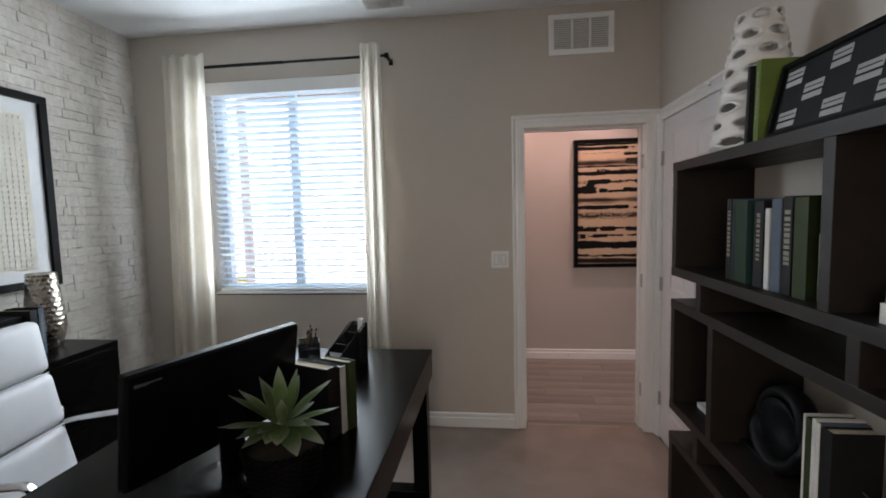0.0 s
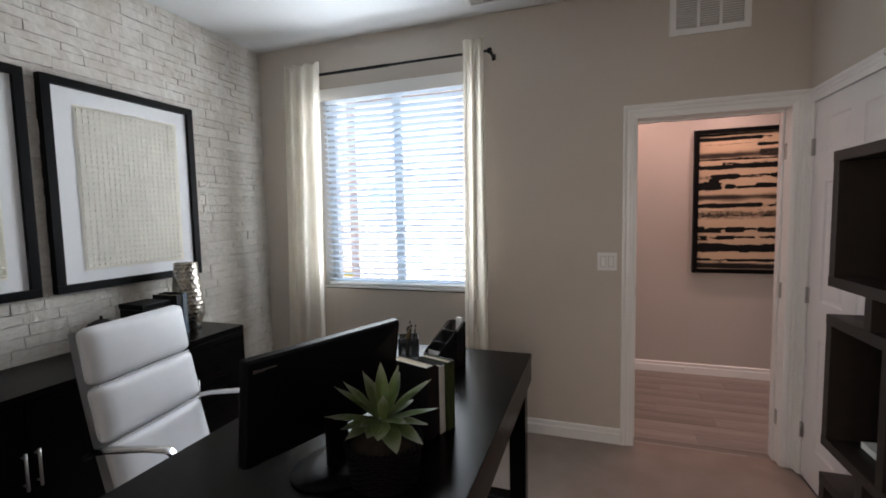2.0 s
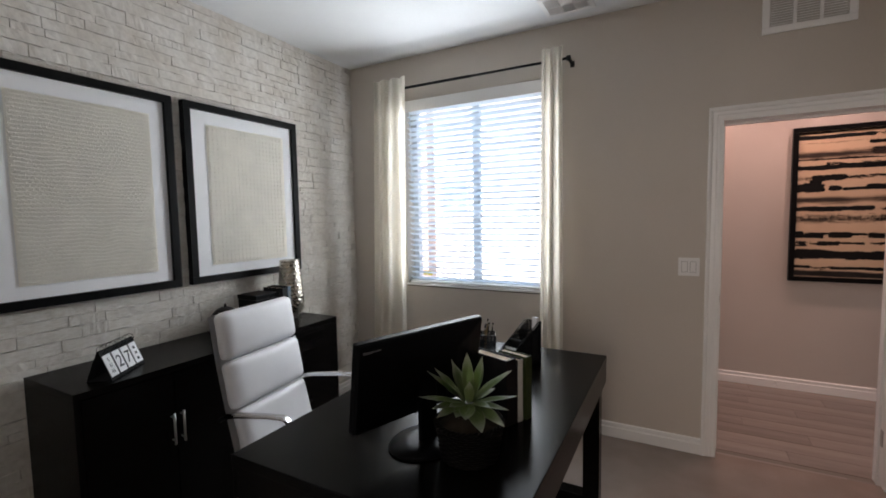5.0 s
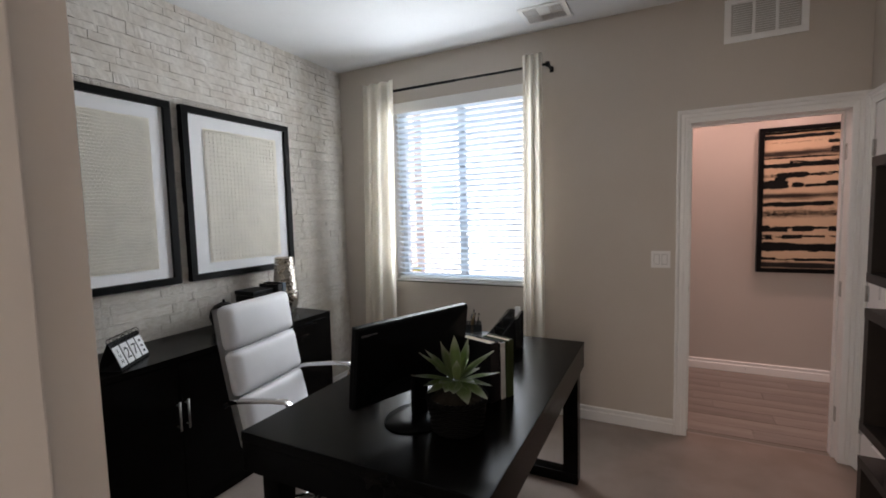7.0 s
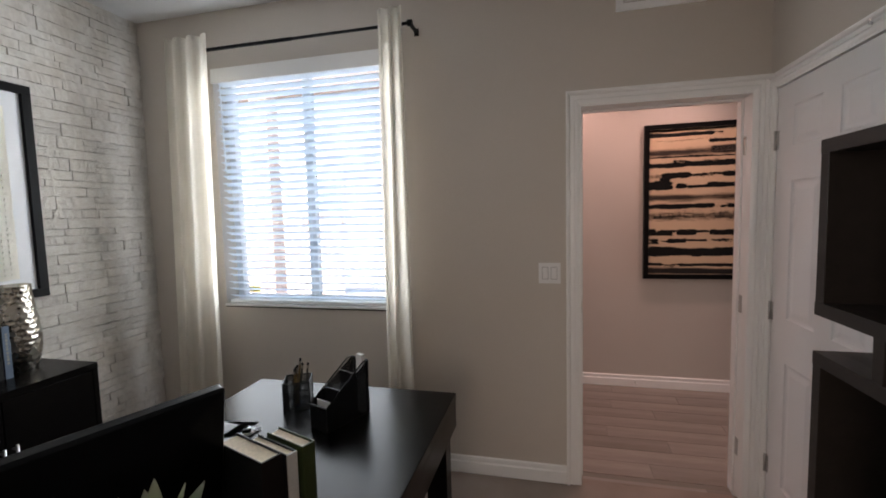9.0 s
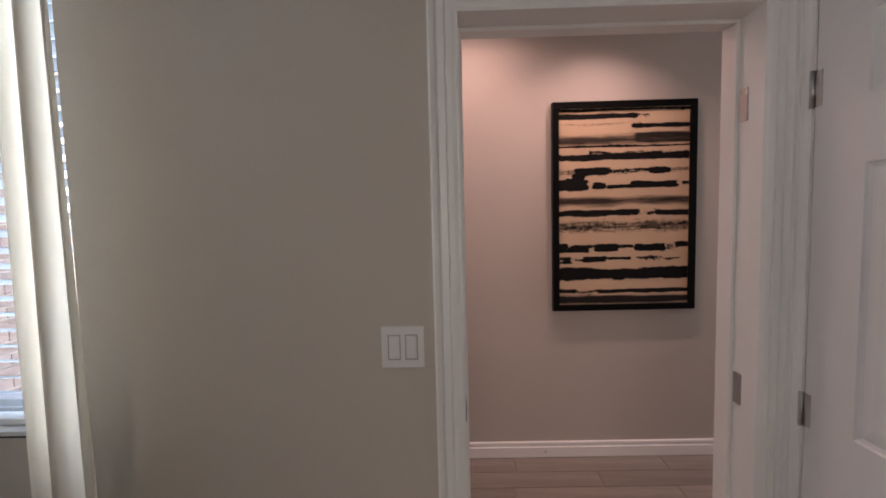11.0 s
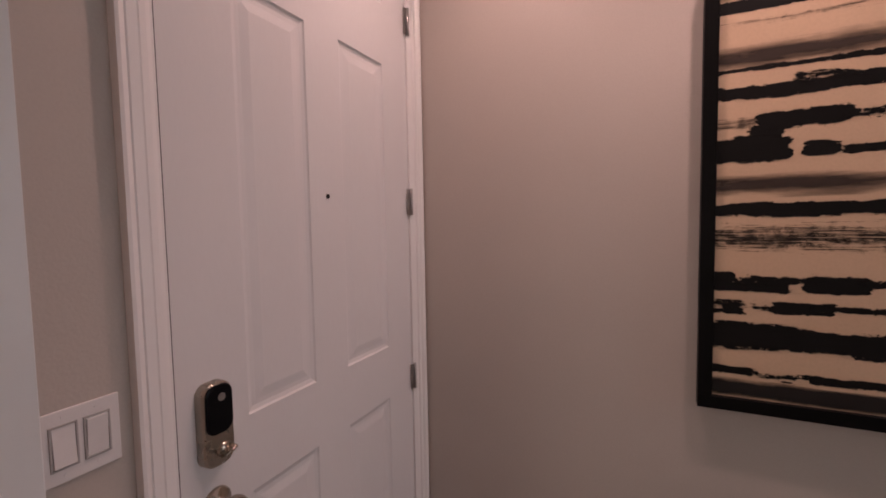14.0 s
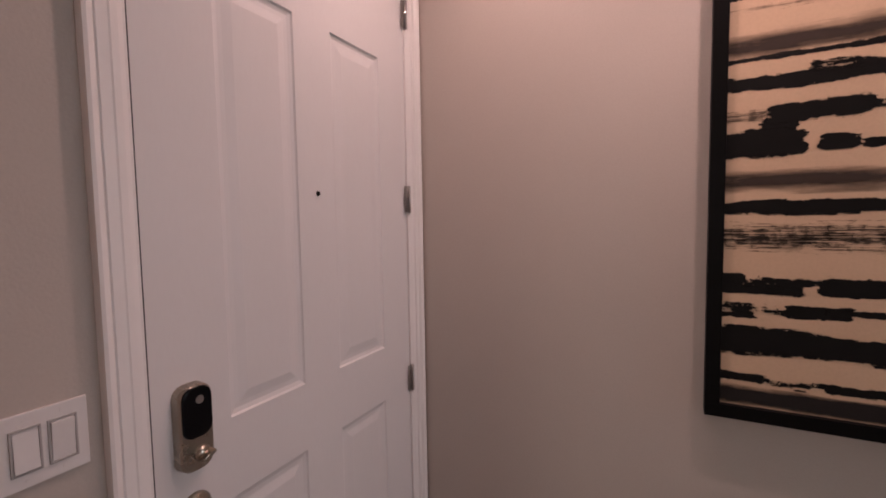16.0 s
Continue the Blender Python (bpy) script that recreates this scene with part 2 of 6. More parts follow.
PAGES = surface("book_pages", (0.82, 0.69, 0.52), 0.9, vary=0.15, scale=3, fine=200, bump=0.3, stretch=(40, 40, 1))
PAPER = surface("white_paper", (0.82, 0.82, 0.83), 0.8, vary=0.03, bump=0.03)
CERAMIC = surface("white_ceramic", (0.74, 0.72, 0.69), 0.35, vary=0.06, scale=6, bump=0.05)
COVER = {k: surface(k + "_book_cover", c, 0.55, vary=0.15, scale=10, fine=200, bump=0.12, spec=0.2) for k, c in {
    "black": (0.012, 0.012, 0.013), "dark_green": (0.018, 0.042, 0.024), "moss": (0.032, 0.048, 0.015), "lime": (0.115, 0.165, 0.035), "white": (0.66, 0.65, 0.62),
    "slate": (0.10, 0.13, 0.17), "maroon": (0.014, 0.010, 0.010), "teal": (0.02, 0.055, 0.055), "olive": (0.040, 0.055, 0.018)}.items()}
LETTER = surface("pale_foil_letter", (0.22, 0.205, 0.16), 0.4, vary=0.1, bump=0.0)
INK = surface("black_ink", (0.012, 0.012, 0.013), 0.6, vary=0.05, bump=0.0)
PENCIL = surface("yellow_brown_pencil", (0.25, 0.15, 0.05), 0.5, vary=0.2, bump=0.05)
STUCCO = surface("pale_stucco", (0.78, 0.77, 0.76), 0.9, vary=0.1, scale=2, bump=0.4)
PAVING = surface("pale_paving", (0.56, 0.55, 0.53), 0.9, vary=0.2, scale=1.5, bump=0.3)
BRICK_RED = surface("red_brown_brick", (0.50, 0.38, 0.33), 0.85, vary=0.25, scale=6, bump=0.4)
FENCE_WOOD = surface("brown_fence_wood", (0.56, 0.47, 0.40), 0.8, vary=0.3, scale=4, bump=0.3, stretch=(4, 4, 0.4))
ROOF = surface("brown_roof_tile", (0.20, 0.14, 0.11), 0.85, vary=0.3, scale=3, bump=0.4)
YELLOW = surface("yellow_label", (0.75, 0.62, 0.05), 0.6, vary=0.05, bump=0.0)
PANE = glass("window_glass")
# opaque blue base colour stands in for sky mirrored in the neighbour's panes
SKY_PANE = surface("sky_reflection_pane", (0.20, 0.30, 0.44), 0.12, vary=0.1, bump=0.0)
GREY_LABEL = surface("grey_label_paper", (0.38, 0.38, 0.38), 0.8, vary=0.1, bump=0.03)
# greyer plastic round the rockers: shade of their gaps put into the colour
ROCKER_GAP_SHADE = surface("switch_gap_shade", (0.40, 0.39, 0.38), 0.4, vary=0.03, bump=0.0)
# flat backing plates of both vents; their tone sets the shade between louvers
DUCT_SHADE = surface("pale_duct_shade", (0.62, 0.59, 0.565), 0.8, vary=0.1)
# thin cloth lets part of the daylight through
_n, _l = LINEN.node_tree.nodes, LINEN.node_tree.links
_tr, _mx = _n.new("ShaderNodeBsdfTranslucent"), _n.new("ShaderNodeMixShader")
_tr.inputs["Color"].default_value = (0.95, 0.91, 0.845, 1)
_mx.inputs["Fac"].default_value = 0.45
_l.new(_n["Principled BSDF"].outputs["BSDF"], _mx.inputs[1])
_l.new(_tr.outputs["BSDF"], _mx.inputs[2])
_l.new(_mx.outputs["Shader"], _n["Material Output"].inputs["Surface"])

# vinyl slats glow a little when lit from behind
_n, _l = SLAT.node_tree.nodes, SLAT.node_tree.links
_tr, _mx = _n.new("ShaderNodeBsdfTranslucent"), _n.new("ShaderNodeMixShader")
_tr.inputs["Color"].default_value = (0.90, 0.95, 1.0, 1)
_mx.inputs["Fac"].default_value = 0.75
_l.new(_n["Principled BSDF"].outputs["BSDF"], _mx.inputs[1])
_l.new(_tr.outputs["BSDF"], _mx.inputs[2])
_l.new(_mx.outputs["Shader"], _n["Material Output"].inputs["Surface"])

# ---- the large structure: study, entry hall and the room behind the camera ----
XL, XR, YW, YB, ZC = -2.505, 1.108, 3.262, 0.240, 2.780   # study: stone wall, right wall, window wall, back wall, ceiling
HZ = -0.025                                               # the tiled hall lies a little lower than the carpet
YH0, YH1, XE, XH = 3.436, 4.820, -0.120, 4.500            # hall: door wall face, far wall, entry wall, end
DX0, DX1, DZ = 0.262, 1.034, 2.030                        # doorway between study and hall
WX0, WX1, WZ0, WZ1 = -1.945, -0.775, 0.948, 2.440         # window opening
BX0, BX1 = -0.322, 0.560                                  # doorway behind the camera


def wall(name, boxes, material, label):
    bm = bmesh.new()
    for b in boxes:
        box(*b, bm=bm)
    return structure(name, bm, material, label, "wall")


wall("wall_window", [(XL - 0.15, YW, 0, WX0, YH0, ZC), (WX0, YW, 0, WX1, YH0, WZ0), (WX0, YW, WZ1, WX1, YH0, ZC), (WX1, YW, 0, DX0 - 0.018, YH0, ZC)],
     PAINT, "greige painted wall with a window opening")
wall("wall_door", [(DX0 - 0.018, YW, DZ + 0.018, DX1 + 0.018, YH0, ZC), (DX1 + 0.018, YW, 0, XR + 0.12, YH0, ZC)], PAINT, "greige painted wall over the doorway to the hall")
CY0, CY1, CZ = 2.440, 3.198, 2.030                        # closet doorway in the right wall
wall("wall_right", [(XR, YB - 0.12, 0, XR + 0.12, CY0 - 0.018, ZC), (XR, CY0 - 0.018, CZ + 0.018, XR + 0.12, CY1 + 0.018, ZC), (XR, CY1 + 0.018, 0, XR + 0.12, YW, ZC)],
     PAINT, "greige painted wall with a closet doorway")
wall("wall_back", [(XL - 0.15, YB - 0.12, 0, BX0 - 0.018, YB, ZC), (BX0 - 0.018, YB - 0.12, 2.05, BX1 + 0.018, YB, ZC), (BX1 + 0.018, YB - 0.12, 0, XR, YB, ZC)],
     PAINT, "greige painted wall with a cased doorway")
wall("wall_closet", [(XR + 0.12, 2.2, 0, XR + 0.8, 2.28, ZC), (XR + 0.8, 2.2, 0, XR + 0.9, YH0, ZC)], PAINT, "plain inner closet wall")
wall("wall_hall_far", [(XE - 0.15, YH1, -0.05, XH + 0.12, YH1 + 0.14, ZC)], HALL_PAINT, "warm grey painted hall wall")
EY0, EY1, EZ = 3.792, 4.735, 2.440                        # entry doorway
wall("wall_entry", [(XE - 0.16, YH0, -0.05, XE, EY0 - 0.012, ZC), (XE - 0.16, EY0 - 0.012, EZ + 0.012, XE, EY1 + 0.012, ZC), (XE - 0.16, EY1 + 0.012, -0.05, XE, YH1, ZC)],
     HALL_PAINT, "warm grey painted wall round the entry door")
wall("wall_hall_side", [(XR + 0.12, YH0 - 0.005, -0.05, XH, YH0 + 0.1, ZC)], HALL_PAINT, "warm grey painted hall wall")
wall("wall_hall_end", [(XH, YH0, 0, XH + 0.12, YH1, ZC)], HALL_PAINT, "warm grey painted end wall")
wall("wall_back_room", [(XL - 0.15, -2.9, 0, 2.6, -2.78, ZC), (XL - 0.27, -2.9, 0, XL - 0.15, YB - 0.12, ZC), (2.6, -2.9, 0, 2.72, YB - 0.12, ZC), (XR, YB - 0.24, 0, 2.6, YB - 0.12, ZC)],
     PAINT, "plain painted walls of the adjoining room")
wall("wall_stone_core", [(XL - 0.15, YB, 0, XL, YW, ZC)], MORTAR, "rough wall behind stacked stones")
ceiling_bm = box(XL - 0.3, -3.0, ZC, XH + 0.12, YH0, ZC + 0.12)
box(XE - 0.16, YH0, ZC, XH + 0.12, YH1 + 0.14, ZC + 0.12, bm=ceiling_bm)
structure("ceiling", ceiling_bm, CEILING, "white painted ceiling with fine texture", "ceiling")


def carpet_height(u, v):
    x, y = XL - 0.02 + u * (XR + 0.02 - XL), -2.8 + v * (YW + 0.055 + 2.8)
    return Vector((x, y, 0.004 * noise.noise((x * 3, y * 3, 0.3)) + 0.0015 * noise.noise((x * 30, y * 30, 1.7)) - 0.002))


structure("floor", sheet(120, 160, carpet_height), CARPET, "beige cut-pile carpet floor", "floor", True)
structure("floor_slab", box(XL - 0.3, -3.0, -0.25, XH + 0.12, YH1 + 0.14, HZ - 0.026), GROUT, "floor slab under carpet and tile", "floor")
hall_floor = structure("floor_hall", box(XE - 0.16, YW + 0.06, HZ - 0.024, XH, YH1, HZ - 0.004), GROUT, "wood-look tile floor of the entry hall", "floor")


# doorway trim: jambs, stops and moulded casings
CASING = [(0, 0), (0.022, 0), (0.024, 0.006), (0.020, 0.015), (0.0125, 0.0205), (0.0085, 0.0222), (0.013, 0.0245), (0.0135, 0.042), (0.0075, 0.0445), (0.0105, 0.0475), (0.009, 0.060), (0.005, 0.070), (0, 0.072)]


def casing(name, p, q, axis, out, top, width_scale=1.0, legs=(True, True)):
    """Door casing round an opening from p to q along axis (a unit vector), standing out along out; the profile's thick edge is outside."""
    a, o, up = Vector(axis), Vector(out), Vector((0, 0, 1))
    lo, hi = Vector(p), Vector(q)
    prof = [(d, w * width_scale) for d, w in CASING]
    w = 0.072 * width_scale
    path = []
    prof = [(d, w - k) for d, k in prof]
    if legs[0]:
        path.append((lo, -a, o))
    path.append((lo + up * top, (-a + up) if legs[0] else up, o))
    path.append((hi + up * top, (a + up) if legs[1] else up, o))
    if legs[1]:
        path.append((hi, a, o))
    return structure(name, sweep(prof, path), TRIM, "white moulded door casing", "door trim")


def jamb(name, x0, y0, x1, y1, z1, along, label="white painted door jamb with stop", foot=0.0):
    """Lining of a doorway; along: 'x' when the opening runs along x."""
    bm = bmesh.new()
    t = 0.018
    if along == "x":
        box(x0 - t, y0, foot, x0, y1, z1 + t, 0.001, bm)
        box(x1, y0, foot, x1 + t, y1, z1 + t, 0.001, bm)
        box(x0, y0, z1, x1, y1, z1 + t, 0.001, bm)
    else:
        box(x0, y0 - t, foot, x1, y0, z1 + t, 0.001, bm)
        box(x0, y1, foot, x1, y1 + t, z1 + t, 0.001, bm)
        box(x0, y0, z1, x1, y1, z1 + t, 0.001, bm)
    return structure(name, bm, TRIM, label, "door jamb")


jamb("door_jamb_1", DX0, YW - 0.004, DX1, YH0 + 0.004, DZ, "x", foot=HZ)
stop = bmesh.new()
box(DX0, YW + 0.094, 0, DX0 + 0.012, YW + 0.130, DZ, 0.002, stop)
box(DX1 - 0.011, YW + 0.094, 0, DX1, YW + 0.130, DZ, 0.002, stop)
box(DX0 + 0.011, YW + 0.094, DZ - 0.011, DX1 - 0.011, YW + 0.130, DZ, 0.002, stop)
structure("door_stop_1", stop, TRIM, "white door stop strip in the jamb", "door jamb")
casing("door_casing_1", (DX0 - 0.006, YW, 0), (DX1, YW, 0), (1, 0, 0), (0, -1, 0), DZ + 0.006)
casing("door_casing_2", (DX0 - 0.006, YH0, HZ), (DX1 + 0.004, YH0, HZ), (1, 0, 0), (0, 1, 0), DZ + 0.006 - HZ)
jamb("door_jamb_2", XR - 0.004, CY0, XR + 0.12, CY1, CZ, "y")
casing("door_casing_3", (XR, CY1 + 0.004, 0), (XR, CY0 - 0.006, 0), (0, -1, 0), (-1, 0, 0), CZ + 0.006, 0.80)
jamb("door_jamb_3", BX0, YB - 0.124, BX1, YB + 0.004, 2.03, "x")
stop = bmesh.new()
box(BX0, YB - 0.075, 0, BX0 + 0.011, YB - 0.038, 2.03, 0.002, stop)
box(BX1 - 0.011, YB - 0.075, 0, BX1, YB - 0.038, 2.03, 0.002, stop)
structure("door_stop_2", stop, TRIM, "white door stop strip in the jamb", "door jamb")
casing("door_casing_4", (BX0 - 0.006, YB, 0), (BX1 + 0.006, YB, 0), (1, 0, 0), (0, 1, 0), 2.036)
jamb("door_jamb_4", XE - 0.16, EY0, XE + 0.004, EY1, EZ, "y", foot=HZ)
casing("door_casing_5", (XE, EY0 - 0.004, HZ), (XE, EY1 + 0.004, HZ), (0, 1, 0), (1, 0, 0), EZ + 0.006 - HZ)

# baseboards with a stepped top
BASE = [(0, 0), (0.016, 0), (0.016, 0.064), (0.009, 0.070), (0.009, 0.082), (0.013, 0.086), (0.011, 0.096), (0, 0.100)]


def baseboard(name, p, q, out):
    path = [(Vector(e), Vector((0, 0, 1)), Vector(out)) for e in (p, q)]
    return structure(name, sweep(BASE, path), TRIM, "white stepped baseboard", "baseboard")


baseboard("baseboard_1", (XL + 0.03, YW, 0), (DX0 - 0.079, YW, 0), (0, -1, 0))
baseboard("baseboard_2", (XL + 0.035, YB, 0), (XL + 0.035, YW - 0.016, 0), (1, 0, 0))
baseboard("baseboard_3", (XR, YB, 0), (XR, CY0 - 0.066, 0), (-1, 0, 0))
baseboard("baseboard_4", (XE, YH1, HZ), (XH, YH1, HZ), (0, -1, 0))
baseboard("baseboard_5", (XE, YH0, HZ), (XE, EY0 - 0.078, HZ), (1, 0, 0))
baseboard("baseboard_6", (XE, YH0, HZ), (DX0 - 0.080, YH0, HZ), (0, 1, 0))
baseboard("baseboard_7", (DX1 + 0.080, YH0 + 0.1, HZ), (XH, YH0 + 0.1, HZ), (0, 1, 0))
baseboard("baseboard_8", (XL, YB, 0), (BX0 - 0.08, YB, 0), (0, 1, 0))
structure("trim_threshold", box(DX0, YW + 0.046, HZ - 0.004, DX1, YW + 0.060, -0.0015, 0.004), CARPET, "rolled carpet edge where the tile begins", "threshold")


# ---- six-panel doors ----
def panelled_door(name, label, width, height, thick, cols, rows, place, turn, paint, moulding=0.022):
    """A door in its own frame: x along its width, y through it (front at y = 0), z up; cols and rows: spans of the raised panels."""
    door = thing(name, place, label, "door", kind="structure", turn=turn)
    base = home(door)
    bm = bmesh.new()
    xs = [0, cols[0][0], cols[0][1], cols[1][0], cols[1][1], width]
    for k in (0, 2, 4):
        box(xs[k], 0, 0.008, xs[k + 1], thick, height, 0.0, bm)
    zs = [0.008] + [z for r in rows for z in r] + [height]
    for c in cols:
        for k in range(0, len(zs), 2):
            box(c[0], 0, zs[k], c[1], thick, zs[k + 1], 0.0, bm)
    bm.transform(base)
    part("leaf", bm, paint, door)
    for c in cols:
        for r in rows:
            bm = bmesh.new()
            rings = []
            for inset, depth in ((0.0, 0.0), (0.004, 0.0045), (moulding * 0.55, 0.0072), (moulding, 0.0066), (moulding * 1.9, 0.0025)):
                rings.append([bm.verts.new((x, depth, z)) for x, z in ((c[0] + inset, r[0] + inset), (c[1] - inset, r[0] + inset), (c[1] - inset, r[1] - inset), (c[0] + inset, r[1] - inset))])
            for a, b in zip(rings, rings[1:]):
                for k in range(4):
                    bm.faces.new((a[k], a[(k + 1) % 4], b[(k + 1) % 4], b[k]))
            bm.faces.new(rings[-1])
            box(c[0], thick - 0.012, r[0], c[1], thick - 0.004, r[1], 0, bm)
            bm.transform(base)
            part("panel", bm, paint, door)
    return door


def hinge(parent, centre, out, along, height=0.09):
    """A butt hinge: knuckle and two leaves, on the wall side of a door's edge."""
    c, o, a = Vector(centre), Vector(out), Vector(along)
    bm = tube([c - Vector((0, 0, height / 2)), c + Vector((0, 0, height / 2))], 0.0055, 10)
    h = part("hinge", bm, STEEL, parent, "satin steel butt hinge", True)
    for s in (-1, 1):
        bm = bmesh.new()
        p = c - o * 0.004
        vs = [p + a * s * 0.004, p + a * s * 0.024]
        lo = Vector([min(vs[0][i], vs[1][i]) - abs(o[i]) * 0.0012 for i in range(3)])
        hi = Vector([max(vs[0][i], vs[1][i]) + abs(o[i]) * 0.0012 for i in range(3)])
        box(lo.x, lo.y, c.z - height / 2 + 0.002, hi.x, hi.y, c.z + height / 2 - 0.002, 0, bm)
        part("hinge_leaf", bm, STEEL, h)
    for dz in (-0.028, 0.0, 0.028):
        part("knuckle_ring", tube([c + Vector((0, 0, dz - 0.001)), c + Vector((0, 0, dz + 0.001))], 0.0062, 10), STEEL, h)
    return h


# closet door in the right wall, closed
closet = panelled_door("door_closet", "white six-panel closet door, closed", 0.752, 2.024, 0.036, [(0.135, 0.345), (0.455, 0.645)],
                       [(0.215, 0.800), (0.998, 1.608), (1.752, 1.924)], (XR + 0.003, CY1 - 0.003, 0), -90, DOOR_PAINT)
for z in (1.795, 1.010, 0.262):
    hinge(closet, (XR - 0.002, CY1 + 0.002, z), (-1, 0, 0), (0, 1, 0), 0.088)
pin = part("hinge_pin_stop", tube([(XR - 0.006, CY1 - 0.62, 2.066), (XR - 0.03, CY1 - 0.64, 2.064), (XR - 0.055, CY1 - 0.69, 2.058)], 0.004, 8), STEEL, closet, "thin steel over-door hook")
# leaves of the missing study door stay on the jamb
for z in (1.795, 1.010, 0.262):
    bm = box(DX1 - 0.004, YW + 0.056, z - 0.044, DX1 + 0.001, YW + 0.086, z + 0.044, 0.001)
    h = structure("hinge_leaf_jamb", bm, STEEL, "bare steel hinge leaf on the door jamb", "hinge")
structure("strike_plate", box(DX0 - 0.001, YW + 0.012, 0.955, DX0 + 0.003, YW + 0.036, 1.015, 0.001), NICKEL, "small metal strike plate on the jamb", "strike plate")

# entry door, closed, with lock and knob
EX = XE - 0.003
entry = panelled_door("door_entry", "white six-panel entry door, closed, with smart lock", 0.935, 2.432, 0.044, [(0.172, 0.402), (0.543, 0.777)],
                      [(0.215, 0.862), (1.049, 2.037), (2.233, 2.340)], (EX, EY0 + 0.005, 0), 90, DOOR_PAINT, 0.026)
for z in (2.238, 1.570, 0.893, 0.260):
    hinge(entry, (XE + 0.008, EY1 + 0.003, z), (1, 0, 0), (0, 1, 0), 0.100)
peep = lathe([(0.0, 0.002), (0.006, 0.002), (0.007, 0.0), (0.004, -0.003)], (0, 0, 0), 16, pose(EX + 0.002, 4.270, 1.571, 0, 90, 0))
part("peephole", peep, BLACK_METAL, entry, "small dark peephole")


def rounded_plate(w, h, d, r, steps=6):
    """A plate with rounded corners, in the yz plane, standing out along x."""
    bm = bmesh.new()
    out = []
    for cy, cz, a0 in ((w / 2 - r, h / 2 - r, 0), (-w / 2 + r, h / 2 - r, 90), (-w / 2 + r, -h / 2 + r, 180), (w / 2 - r, -h / 2 + r, 270)):
        for k in range(steps + 1):
            a = radians(a0 + 90 * k / steps)
            out.append((cy + r * math.cos(a), cz + r * math.sin(a)))
    rings = []
    for x, s in ((0, 0), (d * 0.8, 0.001), (d, 0.004)):
        rings.append([bm.verts.new((x, y - math.copysign(s, y), z - math.copysign(s, z))) for y, z in out])
    for a, b in zip(rings, rings[1:]):
        for k in range(len(out)):
            bm.faces.new((a[k], a[(k + 1) % len(out)], b[(k + 1) % len(out)], b[k]))
    bm.faces.new(rings[-1])
    bmesh.ops.recalc_face_normals(bm, faces=bm.faces[:])
    return bm


LY, LZ = 3.873, 1.072
bm = rounded_plate(0.074, 0.182, 0.025, 0.026)
bm.transform(pose(EX, LY, LZ))
lock = part("lock", bm, NICKEL, entry, "satin nickel smart deadbolt lock")
bm = rounded_plate(0.064, 0.106, 0.007, 0.022)
bm.transform(pose(EX + 0.023, LY, LZ + 0.034))
part("keypad_cover", bm, BLACK_PLASTIC, lock, "glossy black keypad cover")
part("emblem", lathe([(0.0085, 0.0), (0.0085, 0.0012), (0.0, 0.0012)], (0, 0, 0), 24, pose(EX + 0.030, LY + 0.004, LZ + 0.060, 0, 90, 0)), STEEL, lock, "round pale emblem disc")
turn = lathe([(0.017, 0), (0.017, 0.006), (0.013, 0.010), (0.010, 0.013), (0.0, 0.013)], (0, 0, 0), 24, pose(EX + 0.023, LY + 0.006, LZ - 0.054, 0, 90, 0))
box(-0.0035, -0.015, 0.0, 0.0035, 0.015, 0.022, 0.002, turn, pose(EX + 0.032, LY + 0.006, LZ - 0.054, 0, 90, 0) @ pose(0, 0, 0, 0, 0, 20))
part("thumb_turn", turn, NICKEL, lock, "", True)
knob = lathe([(0.034, 0), (0.034, 0.004), (0.030, 0.010), (0.018, 0.014), (0.012, 0.020), (0.012, 0.034), (0.019, 0.040), (0.027, 0.050), (0.029, 0.060), (0.026, 0.071), (0.017, 0.078), (0.0, 0.080)],
             (0, 0, 0), 32, pose(EX, LY + 0.002, 0.893, 0, 90, 0))
part("door_knob", knob, NICKEL, entry, "round satin nickel door knob", True)
part("threshold_seal", box(EX - 0.044, EY0 + 0.006, HZ, EX, EY1 - 0.004, 0.008), BLACK_METAL, entry)
# black strip on the latch side draws the shade of the door gap
part("gap_shade_strip", box(EX - 0.012, EY0 - 0.0005, 0.01, EX + 0.0005, EY0 + 0.0055, 2.430), BLACK_METAL, entry, "black strip for the shade in the door gap")
part("latch_edge", box(EX - 0.010, EY0 + 0.001, 0.84, EX + 0.001, EY0 + 0.0058, 0.92, 0.001), BLACK_METAL, entry)


